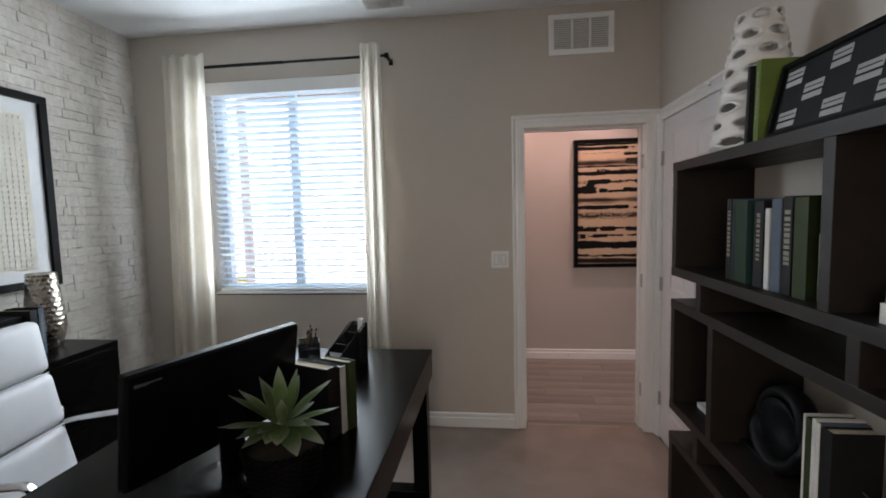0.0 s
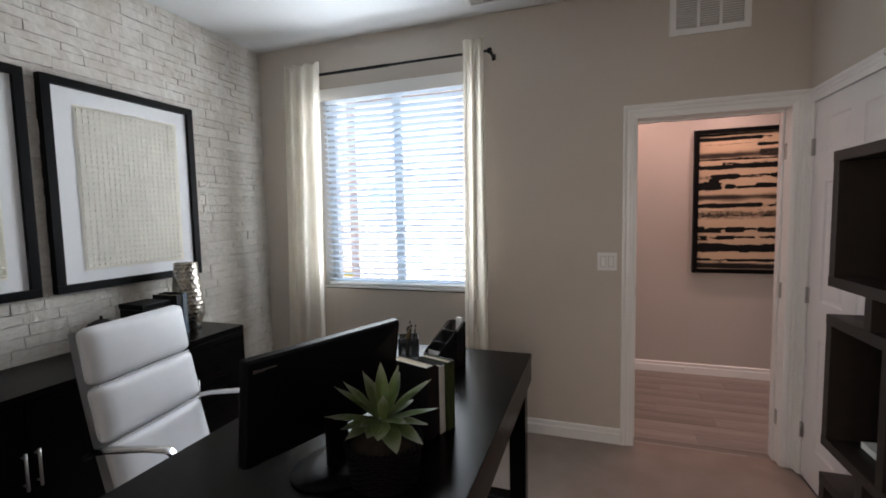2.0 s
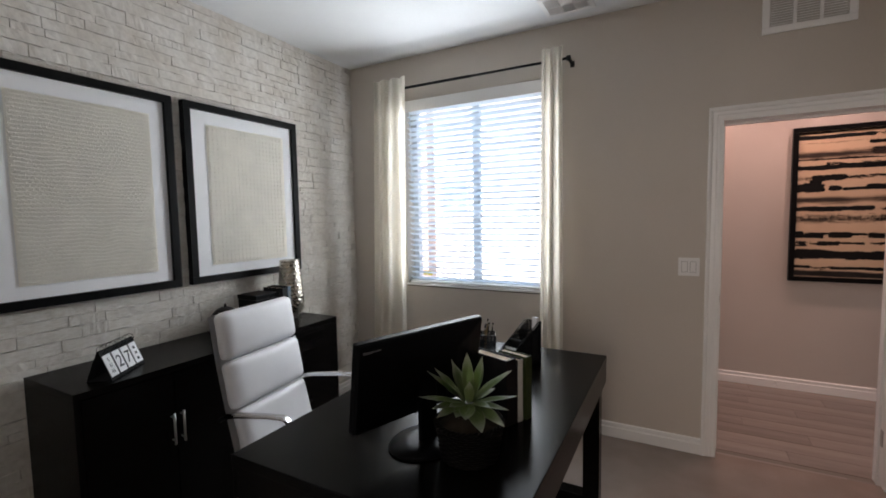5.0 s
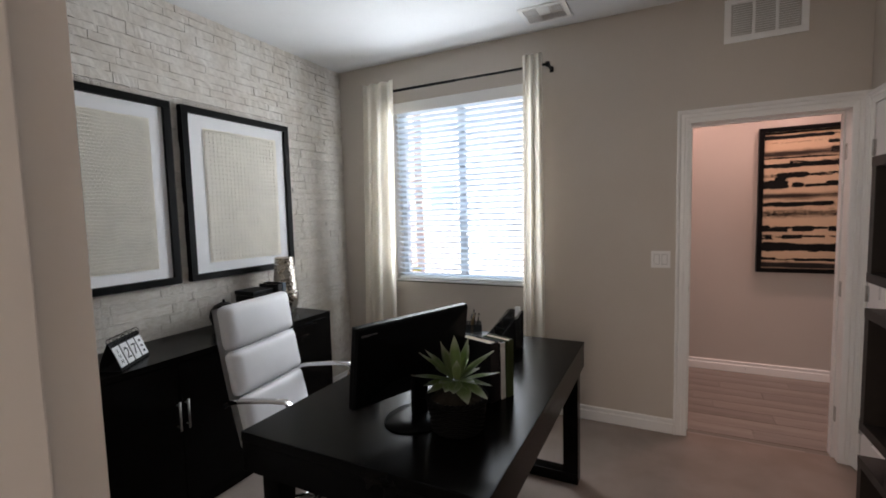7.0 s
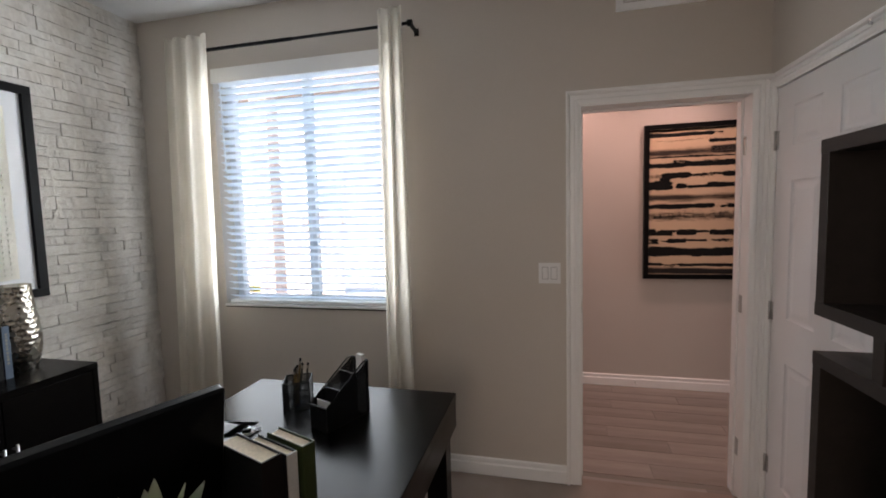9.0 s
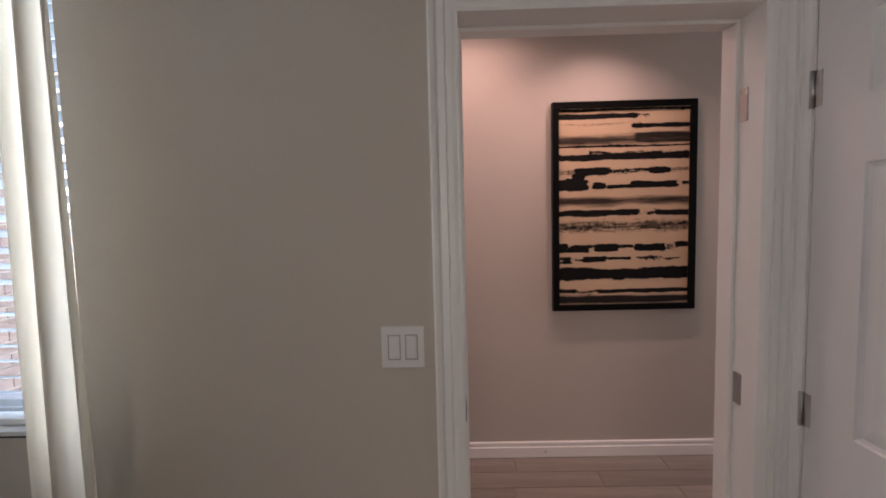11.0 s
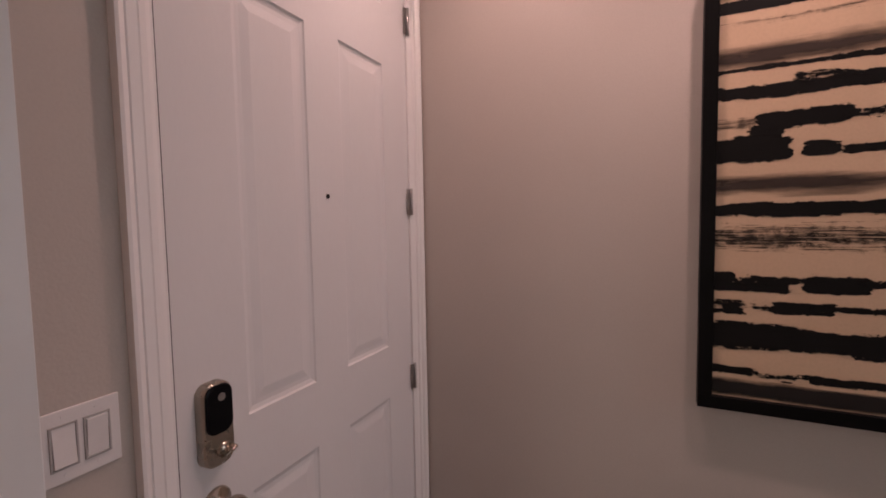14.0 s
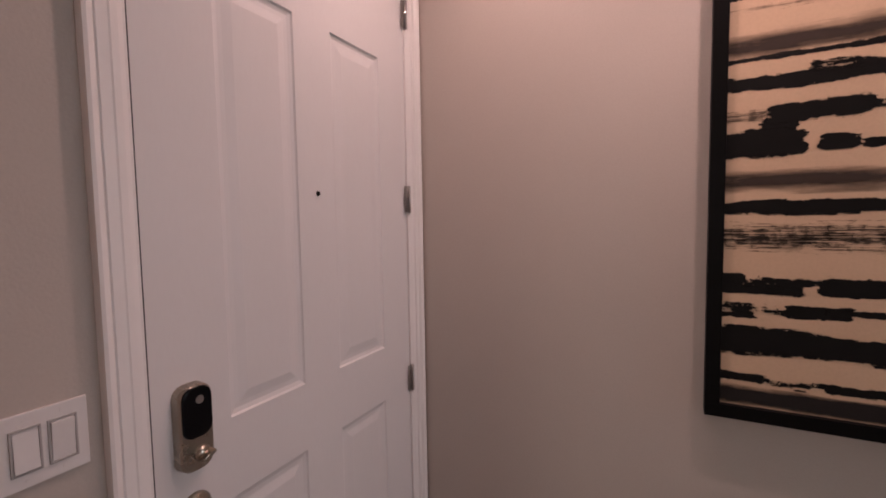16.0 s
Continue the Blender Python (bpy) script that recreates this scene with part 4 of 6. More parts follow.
for si, (v0, v1, u0, u1, kind) in enumerate(STROKES_A + STROKES_B + STROKES_C):
    spread = 0.0035 if kind in ("solid", "dry") else 0.002
    v0, v1, u0, u1 = v0 - spread, v1 + spread, max(0, u0 - 0.008), min(1, u1 + 0.008)
    bm = bmesh.new()
    uvl = bm.loops.layers.uv.new("UVMap")
    info, cols_ = {}, []
    for q in range(81):
        uu = u0 + (u1 - u0) * q / 80
        ends = [(uu - u0) if u0 > 0.01 else 1.0, (u1 - uu) if u1 < 0.99 else 1.0]
        rim_u = min(1.0, min(ends) * iw / 0.035)
        lift = 0.004 * noise.noise((uu * 2.5, si * 3.1, 0))
        col = []
        mid, half = (v0 + v1) / 2, (v1 - v0) / 2 * min(1, 0.62 + min(ends) * iw / 0.05) * (0.94 + 0.16 * noise.noise((uu * 7, si * 1.7, 5)))
        for v in (mid - half, mid, mid + half):
            slack = 0.004 * noise.noise((uu * 3.5, si * 3.1, 20 * v))
            z = min(max(v + lift + slack, 0.001), 0.999)
            vert = bm.verts.new((ax0 + af + 0.001 + uu * (iw - 0.002), YP - 0.0004 - 0.00012 * (si % 6), az1 - af - z * ih))
            info[vert] = (rim_u, min(1.3, (v1 - v0) / 2 * ih / 0.016) if len(col) == 1 else 0.0)
            col.append(vert)
        cols_.append(col)
    for a, b in zip(cols_, cols_[1:]):
        for k in (0, 1):
            f = bm.faces.new((a[k], b[k], b[k + 1], a[k + 1]))
            for lp in f.loops:
                lp[uvl].uv = info[lp.vert]
    part("brush_stroke", bm, STROKE[kind], art)

# ---- desk and what stands on it ----
DK = (-1.195, 1.045, -0.278, 2.568)
DT = 0.766
desk = thing("desk", (-0.735, 1.80, 0), "long black-brown wooden desk on sled legs", "desk")
part("desktop", box(DK[0], DK[1], DT - 0.036, DK[2], DK[3], DT, 0.003), ESPRESSO, desk)
for b in ((DK[0], DK[1], DK[0] + 0.03, DK[3]), (DK[2] - 0.03, DK[1], DK[2], DK[3])):
    part("side_apron", box(b[0] + 0.0015, b[1] + 0.0015, DT - 0.141, b[2] - 0.0015, b[3] - 0.0015, DT - 0.037, 0.002), ESPRESSO, desk)
for y in (DK[1], DK[3] - 0.03):
    part("end_apron", box(DK[0] + 0.03, y + 0.0015, DT - 0.141, DK[2] - 0.03, y + 0.0285, DT - 0.037, 0.002), ESPRESSO, desk)
for y in (1.115, 2.420):
    for x in (DK[0] + 0.012, DK[2] - 0.092):
        part("leg", box(x, y, 0.060, x + 0.080, y + 0.078, DT - 0.141, 0.003), ESPRESSO, desk)
    part("foot_rail", box(DK[0] + 0.012, y, 0.0, DK[2] - 0.012, y + 0.078, 0.060, 0.003), ESPRESSO, desk)
    part("top_rail", box(DK[0] + 0.034, y + 0.01, DT - 0.120, DK[2] - 0.034, y + 0.068, DT - 0.040), ESPRESSO, desk)

MC = Vector((-0.692, 1.396, 0))
mon = thing("computer_monitor", (MC.x, MC.y, DT), "black flat computer monitor seen from behind, on the desk", "monitor", turn=-19.9)
MM = home(mon)
bm = bmesh.new()
rings = []
for x, sy, sz in ((-0.012, 0.258, 0.144), (0.006, 0.258, 0.144), (0.014, 0.252, 0.138), (0.026, 0.180, 0.096), (0.034, 0.120, 0.066)):
    ring = []
    for cy, cz, a0 in ((1, 1, 0), (-1, 1, 90), (-1, -1, 180), (1, -1, 270)):
        for k in range(4):
            a, r = radians(a0 + 30 * k), 0.008
            ring.append(bm.verts.new((x, cy * (sy - r) + r * math.cos(a), cz * (sz - r) + r * math.sin(a))))
    rings.append(ring)
for a, b in zip(rings, rings[1:]):
    for k in range(16):
        bm.faces.new((a[k], a[(k + 1) % 16], b[(k + 1) % 16], b[k]))
bm.faces.new(rings[-1])
bm.faces.new(rings[0][::-1])
tilt = MM @ pose(0.0, 0, 0.237, 0, 8.5, 0)
bm.transform(tilt)
part("housing", bm, BLACK_PLASTIC, mon)
part("bezel_edge", box(-0.017, -0.2575, -0.1435, -0.012, 0.2575, 0.1435, 0.002, None, tilt), BLACK_PLASTIC, mon)
part("screen", box(-0.0185, -0.247, -0.126, -0.0168, 0.247, 0.133, 0, None, tilt), SCREEN_GLASS, mon, "dark switched-off screen")
part("badge", box(0.0120, -0.242, 0.114, 0.0200, -0.182, 0.121, 0.0005, None, tilt), surface("grey_badge", (0.12, 0.12, 0.125), 0.4, vary=0.05, bump=0), mon, "pale grey badge bar")
bm = bmesh.new()
box(0.012, -0.034, 0.010, 0.034, 0.034, 0.215, 0.006, bm, MM)
part("stand_column", bm, BLACK_PLASTIC, mon)
part("stand_base", lathe([(0.0, 0.0), (0.118, 0.0), (0.122, 0.004), (0.118, 0.010), (0.06, 0.015), (0.0, 0.016)], (0, 0, 0), 40, MM @ pose(0.020, 0, 0) @ Matrix.Diagonal((0.9, 1.12, 1, 1))), BLACK_PLASTIC, mon, "", True)

mug = thing("mug", (-0.965, 1.42, DT), "small pale mug with a brass ring handle behind the monitor", "mug")
part("body", lathe([(0.0, 0.0), (0.034, 0.0), (0.038, 0.01), (0.038, 0.088), (0.035, 0.088), (0.034, 0.012), (0.0, 0.010)], (-0.955, 1.475, DT), 24), CERAMIC, mug, "", True)
part("handle", tube([(-0.975 - 0.010 * math.cos(a), 1.440 - 0.022 * max(0, math.sin(a + 0.6)) * 1.0 - 0.004, DT + 0.046 + 0.028 * math.cos(a)) for a in [math.pi * q / 12 for q in range(-2, 15)]], 0.004, 8), NICKEL, mug, "brass coloured ring handle", True)


def standing_book(parent_name, centre, turn, thick, depth, height, cover, label, lean=0.0, pages=True, lettering=None, group="", category="book"):
    """An upright book: local x is its depth (spine at +x), y its thickness."""
    b = thing(parent_name, centre, label, category, group, turn=turn)
    m = home(b) @ pose(0, 0, 0, lean, 0, 0)
    t = 0.003
    bm = bmesh.new()
    box(-depth / 2, -thick / 2, 0, depth / 2, -thick / 2 + t, height, 0.0008, bm)
    box(-depth / 2, thick / 2 - t, 0, depth / 2, thick / 2, height, 0.0008, bm)
    bm.transform(m)
    part("cover", bm, COVER[cover[0]], b)
    bm = box(depth / 2 - t, -thick / 2, 0, depth / 2 + 0.002, thick / 2, height, 0.0015)
    bm.transform(m)
    sp = part("spine", bm, COVER[cover[-1]], b)
    bm = box(-depth / 2 + 0.004, -thick / 2 + t, 0.004, depth / 2 - t, thick / 2 - t, height - 0.005)
    bm.transform(m)
    part("page_block", bm, PAGES if pages is True else PAPER, b, "cream page edges")
    if lettering:
        rr = random.Random(hash(len(label)) % 97)
        z = height * 0.86
        bmt = bmesh.new()
        while z > height * 0.30:
            h = rr.uniform(0.006, 0.013)
            box(depth / 2 + 0.0022, -thick * lettering, z - h, depth / 2 + 0.0028, thick * lettering, z, 0, bmt)
            z -= h + rr.uniform(0.003, 0.007)
        bmt.transform(m)
        part("spine_lettering", bmt, LETTER, b, "rows of pale unreadable lettering")
    return b


standing_book("book", (-0.545, 1.648, DT), -20, 0.050, 0.168, 0.236, ["black", "maroon"], "thick black hardback book standing on the desk", group="books on the desk")
standing_book("book", (-0.512, 1.685, DT), -20, 0.026, 0.140, 0.226, ["black", "white"], "thin hardback with a white spine on the desk", group="books on the desk")
standing_book("book", (-0.486, 1.717, DT), -20, 0.034, 0.128, 0.231, ["moss", "olive"], "moss green hardback book standing on the desk", group="books on the desk")

# potted agave in a wicker basket
PC = Vector((-0.516, 1.376, DT))
plant = thing("potted_plant", PC, "green artificial agave in a black wicker basket on the desk", "plant")
bk = part("basket", lathe([(0.0, 0.0), (0.078, 0.0), (0.083, 0.006), (0.100, 0.108), (0.096, 0.110), (0.082, 0.012), (0.0, 0.012)], PC, 40), WICKER, plant, "black woven wicker basket", True)
for j in range(14):
    z = 0.006 + j * 0.0076
    r = 0.0835 + 0.0165 * z / 0.1
    part("wicker_strand", tube([PC + Vector(((r + 0.0035 * (1 if (k + j) % 2 else -0.3)) * math.cos(2 * math.pi * k / 36), (r + 0.0035 * (1 if (k + j) % 2 else -0.3)) * math.sin(2 * math.pi * k / 36), z)) for k in range(36)], 0.0042, 5, True), WICKER, bk, "", True)
for ph in (0, 0.26):
    part("braided_rim", tube([PC + Vector(((0.1005 + 0.005 * math.cos(18 * a + ph * 12)) * math.cos(a), (0.1005 + 0.005 * math.cos(18 * a + ph * 12)) * math.sin(a), 0.111 + 0.005 * math.sin(18 * a + ph * 12))) for a in [2 * math.pi * k / 108 for k in range(108)]], 0.0052, 5, True), WICKER, bk, "", True)
bm = lathe([(0.096, 0.095), (0.088, 0.108), (0.066, 0.122), (0.042, 0.136), (0.020, 0.152), (0.0, 0.160)], PC, 36)
for v in bm.verts:
    v.co += Vector((noise.noise(v.co * 70), noise.noise(v.co * 70 + Vector((9, 0, 0))), noise.noise(v.co * 70 + Vector((0, 9, 0))))) * 0.014
part("root_ball", bm, LEAF_UNDER, plant, "rough brown dome of dry fibre", True)


def agave_leaf(az, rise, length, width, bend):
    """A broad pointed leaf with a shallow keel that leaves the heart at an angle and bends outwards."""
    bm = bmesh.new()
    uvl = bm.loops.layers.uv.new("UVMap")
    n_l, rows, along = 14, [], {}
    out = Vector((math.cos(az), math.sin(az), 0))
    side = Vector((-math.sin(az), math.cos(az), 0))
    p, ang = out * 0.010 + Vector((0, 0, 0.170)), rise + bend * 0.4
    for k in range(n_l + 1):
        t = k / n_l
        w = width * (0.50 + 0.50 * math.sin(min(1, t * 1.75) * math.pi / 2)) * max(0.0, 1 - max(0, (t - 0.48) / 0.52) ** 1.8) + 0.0002
        d = out * math.cos(ang) + Vector((0, 0, 1)) * math.sin(ang)
        nrm = d.cross(side)
        row_ = []
        for q in (-1, -0.82, -0.4, 0, 0.4, 0.82, 1):
            v = bm.verts.new(p + side * (w * q) + nrm * (-0.30 * w * (1 - abs(q)) + 0.0012 * math.sin(9 * t + 4 * q)))
            along[v] = max(t ** 1.6, 0.80 if abs(q) > 0.95 else 0.0) * (0.4 + 0.6 * min(1, t * 2))
            row_.append(v)
        rows.append(row_)
        p = p + d * (length / n_l)
        ang -= bend / n_l
    for a, b in zip(rows, rows[1:]):
        for k in range(6):
            f = bm.faces.new((a[k], a[k + 1], b[k + 1], b[k]))
            for lp in f.loops:
                lp[uvl].uv = (along[lp.vert], 0)
    bmesh.ops.solidify(bm, geom=bm.faces[:], thickness=0.0014)
    bm.transform(Matrix.Translation(PC))
    return bm


# azimuth, rise, length, half width, bend; degrees from the desk's cross axis
LEAVES = [(121, 80, 0.128, 0.0155, 6), (181, 70, 0.118, 0.0160, 8), (60, 72, 0.122, 0.0165, 8), (300, 74, 0.070, 0.0120, 4), (204, 40, 0.132, 0.0165, 10), (184, 42, 0.122, 0.0145, 12),
          (211, 9, 0.128, 0.0150, 6), (226, 14, 0.112, 0.0150, 14), (31, 38, 0.136, 0.0165, 10), (46, 33, 0.130, 0.0165, 12), (11, 14, 0.128, 0.0155, 2), (346, -16, 0.112, 0.0215, 16),
          (311, -14, 0.112, 0.0215, 22), (236, -12, 0.092, 0.0200, 24), (270, -8, 0.070, 0.0195, 14)]
for az, rise, length, width, bend in LEAVES + [(141, 40, 0.122, 0.016, 12), (91, 40, 0.122, 0.016, 12), (111, 8, 0.112, 0.016, 12), (150, 5, 0.11, 0.016, 14), (75, 2, 0.11, 0.016, 14), (216, -6, 0.092, 0.019, 18), (290, -4, 0.084, 0.020, 16), (20, -10, 0.100, 0.018, 10), (255, 10, 0.070, 0.016, 10), (330, 14, 0.085, 0.016, 10)]:
    part("leaf", agave_leaf(radians(az), radians(rise), length * 1.14, width * 1.22, radians(bend)), LEAF, plant, "", True)


def mesh_panel(corners, cells, wire, m):
    """Wire mesh between four corners (in order)."""
    bm = bmesh.new()
    a, b, c, d = [Vector(p) for p in corners]
    for k in range(cells[0] + 1):
        t = k / cells[0]
        tube([a.lerp(b, t), d.lerp(c, t)], wire, 3, bm=bm)
    for k in range(cells[1] + 1):
        t = k / cells[1]
        tube([a.lerp(d, t), b.lerp(c, t)], wire, 3, bm=bm)
    bm.transform(m)
    return bm


cup = thing("pencil_cup", (-0.860, 2.338, DT), "square black wire mesh pencil cup on the desk", "pencil cup", turn=24)
m = home(cup)
c4 = [(-0.049, -0.049), (0.049, -0.049), (0.049, 0.049), (-0.049, 0.049)]
part("bottom", box(-0.049, -0.049, 0, 0.049, 0.049, 0.004, 0.001, None, m), BLACK_METAL, cup)
for k in range(4):
    p, q = c4[k], c4[(k + 1) % 4]
    part("mesh_side", mesh_panel([(*p, 0.004), (*q, 0.004), (*q, 0.106), (*p, 0.106)], (28, 30), 0.0011, m), BLACK_METAL, cup)
    part("corner_wire", tube([m @ Vector((*p, 0.0)), m @ Vector((*p, 0.108))], 0.0026, 6), BLACK_METAL, cup)
for z in (0.108, 0.078):
    part("rim_wire", tube([m @ Vector((*p, z)) for p in c4], 0.0028, 6, True), BLACK_METAL, cup)
pr = random.Random(4)
for k in range(6):
    q = Vector((pr.uniform(-0.02, 0.02), pr.uniform(-0.02, 0.02), 0.006))
    tip = q + Vector((pr.uniform(-0.012, 0.030), pr.uniform(-0.02, 0.02), pr.uniform(0.150, 0.182)))
    pc = thing("paint_brush" if k % 2 else "pencil", m @ q, "dark slender brush standing in the mesh cup" if k % 2 else "brown pencil standing in the mesh cup", "brush" if k % 2 else "pencil", "pens in the cup")
    part("shaft", tube([m @ q, m @ q.lerp(tip, 0.85)], 0.0036, 6), BLACK_METAL if k % 2 else PENCIL, pc)
    part("ferrule", tube([m @ q.lerp(tip, 0.85), m @ q.lerp(tip, 0.93)], 0.0042, 6), NICKEL, pc)
    part("bristles" if k % 2 else "eraser", tube([m @ q.lerp(tip, 0.93), m @ q.lerp(tip, 0.97), m @ tip], [0.0042, 0.005, 0.0015] if k % 2 else 0.0038, 6), BLACK_METAL if k % 2 else COVER["maroon"], pc)

sorter = thing("letter_sorter", (-0.640, 2.262, DT), "black wire mesh letter sorter with sloping sides", "letter sorter", turn=-22)
m = home(sorter)
part("bottom", box(-0.043, -0.100, 0, 0.043, 0.100, 0.004, 0.001, None, m), BLACK_METAL, sorter)
for x in (-0.043, 0.043):
    prof = [(x, -0.100, 0.004), (x, 0.100, 0.004), (x, 0.100, 0.200), (x, 0.078, 0.200), (x, -0.100, 0.085)]
    part("side_rim", tube([m @ Vector(p) for p in prof], 0.0028, 6, True), BLACK_METAL, sorter)
    part("mesh_side", mesh_panel([(x, -0.100, 0.006), (x, 0.100, 0.006), (x, 0.096, 0.198), (x, -0.098, 0.083)], (60, 44), 0.0011, m), BLACK_METAL, sorter)
for y, h in ((-0.100, 0.085), (-0.036, 0.125), (0.036, 0.166), (0.100, 0.200)):
    part("mesh_divider", mesh_panel([(-0.043, y, 0.006), (0.043, y, 0.006), (0.043, y, h), (-0.043, y, h)], (28, 44), 0.0011, m), BLACK_METAL, sorter)
    part("divider_rim", tube([m @ Vector(p) for p in ((-0.043, y, h), (0.043, y, h))], 0.0028, 6), BLACK_METAL, sorter)
card = thing("notepad", m @ Vector((0.0, 0.096, 0.006)), "white notepad standing in the letter sorter", "notepad", turn=-22)
part("pages", box(0.008, 0.074, 0.006, 0.038, 0.088, 0.224, 0.001, None, m), PAPER, card)
part("card_back", box(0.007, 0.0885, 0.006, 0.039, 0.0905, 0.226, 0.0005, None, m), COVER["white"], card)
note = thing("envelope", m @ Vector((0, -0.07, 0.006)), "pale envelope in the front slot of the sorter", "envelope", turn=-22)
part("sheet", box(-0.038, -0.074, 0.006, 0.030, -0.071, 0.096, 0.0005, None, m), PAPER, note)

for k, (x, y, t) in enumerate(((-1.035, 2.085, 10), (-1.010, 2.070, -4))):
    pp = thing("paper_sheet", (x, y, DT + 0.002 * k), "loose white sheet of paper on the desk", "paper", "papers on the desk", turn=t)
    bm = sheet(10, 10, lambda u, v: Vector(((u - 0.5) * 0.24, (v - 0.5) * 0.16, 0.0012 + 0.002 * k + 0.004 * max(0, noise.noise((u * 3, v * 3, k * 5 + 1.5))))))
    bmesh.ops.solidify(bm, geom=bm.faces[:], thickness=0.0004)
    bm.transform(home(pp))
    part("page", bm, PAPER, pp, "", True)
clip = thing("binder_clip", (-0.912, 2.098, DT + 0.006), "small black binder clip on the papers", "binder clip", turn=30)
part("clamp", box(-0.014, -0.006, 0.0, 0.014, 0.006, 0.012, 0.002, None, home(clip)), BLACK_METAL, clip)
for s in (-1, 1):
    part("wire_handle", tube([home(clip) @ Vector(p) for p in ((-0.007, s * 0.006, 0.004), (-0.005, s * 0.030, 0.008), (0.005, s * 0.030, 0.008), (0.007, s * 0.006, 0.004))], 0.0009, 5), STEEL, clip)

# ---- low cabinet along the stone wall ----
KX0, KX1, KY0, KY1, KZ = -2.462, -2.016, 0.965, 2.459, 0.836
cred = thing("storage_cabinet", (-2.24, 1.71, 0), "long low black-brown wooden cabinet with four doors", "cabinet")
part("top", box(KX0, KY0, KZ - 0.030, KX1, KY1, KZ, 0.002), ESPRESSO, cred)
for y in (KY0, KY1 - 0.024):
    part("side_panel", box(KX0, y, 0.0, KX1 - 0.002, y + 0.024, KZ - 0.030, 0.001), ESPRESSO, cred)
part("back_panel", box(KX0, KY0 + 0.024, 0.08, KX0 + 0.008, KY1 - 0.024, KZ - 0.030), ESPRESSO, cred)
part("plinth", box(KX0 + 0.02, KY0 + 0.024, 0.0, KX1 - 0.030, KY1 - 0.024, 0.075), ESPRESSO, cred)
dw = (KY1 - KY0 - 0.048) / 4
for k in range(4):
    y0 = KY0 + 0.024 + k * dw
    d = part("door", box(KX1 - 0.020, y0 + 0.002, 0.080, KX1 - 0.002, y0 + dw - 0.002, KZ - 0.034, 0.002), ESPRESSO, cred)
    hy = y0 + dw - 0.022 if k % 2 == 0 else y0 + 0.022
    hb = tube([(KX1 + 0.024, hy, 0.472), (KX1 + 0.024, hy, 0.618)], 0.0055, 10)
    for z in (0.490, 0.600):
        tube([(KX1 - 0.002, hy, z), (KX1 + 0.024, hy, z)], 0.004, 8, bm=hb)
    part("handle", hb, STEEL, d, "brushed steel bar handle", True)

cal = thing("flip_calendar", (-2.165, 1.190, KZ), "black tent-shaped flip calendar with white cards showing 27", "calendar", turn=35.5)
m = home(cal)
# local y runs along its length, x towards the reader
LN, HT, DP = 0.250, 0.128, 0.050
for s, nm in ((1, "front_board"), (-1, "back_board")):
    bm = bmesh.new()
    vs = [Vector((s * DP, -LN / 2, 0)), Vector((s * DP, LN / 2, 0)), Vector((s * 0.003, LN / 2, HT)), Vector((s * 0.003, -LN / 2, HT))]
    bm.faces.new([bm.verts.new(v) for v in vs])
    bmesh.ops.solidify(bm, geom=bm.faces[:], thickness=0.003 * s)
    bm.transform(m)
    part(nm, bm, COVER["black"], cal)
part("base_board", box(-DP, -LN / 2, 0, DP, LN / 2, 0.003, 0, None, m), COVER["black"], cal)
slope = math.degrees(math.atan2(DP, HT))
face_m = m @ pose(DP * 0.52 + 0.002, 0, HT * 0.47, 0, 0, 0) @ pose(0, 0, 0, 0, -slope, 0)
for k, txt in enumerate(("SUN", "2", "7", "")):
    cy = -LN / 2 + LN * (k + 0.5) / 4
    cdn = part("card", box(0.0, cy - 0.026, -0.050, 0.003, cy + 0.026, 0.048, 0.0012, None, face_m), PAPER, cal, "white number card")
    tm = face_m @ pose(0.0036, cy, -0.004, 90, 0, 90)
    if txt == "SUN":
        for j, ch in enumerate(txt):
            writing("lettering", ch, 0.024, face_m @ pose(0.0036, cy, 0.024 - 0.026 * j, 90, 0, 90), INK, cdn)
    elif txt:
        writing("lettering", txt, 0.078, tm, INK, cdn)
    else:
        for j in range(3):
            part("lettering_bar", box(0.003, cy - 0.008, 0.018 - 0.027 * j, 0.0036, cy + 0.008, 0.030 - 0.027 * j, 0, None, face_m), INK, cdn)
    for s in (-0.012, 0.012):
        part("ring", tube([m @ Vector((0.002 + 0.017 * math.cos(a), cy + s, HT + 0.001 + 0.017 * math.sin(a))) for a in [2 * math.pi * q / 16 for q in range(16)]], 0.0014, 5, True), BLACK_METAL, cal)

vase = thing("vase", (-2.290, 2.318, KZ), "tall hammered champagne metal vase on the cabinet", "vase")
prof = [(0.060, 0.0), (0.064, 0.01), (0.078, 0.055), (0.086, 0.105), (0.0865, 0.150), (0.082, 0.210), (0.073, 0.285), (0.066, 0.345), (0.0645, 0.392)]


def vase_r(h):
    for (r0, h0), (r1, h1) in zip(prof, prof[1:]):
        if h <= h1:
            return r0 + (r1 - r0) * (h - h0) / (h1 - h0)
    return prof[-1][0]


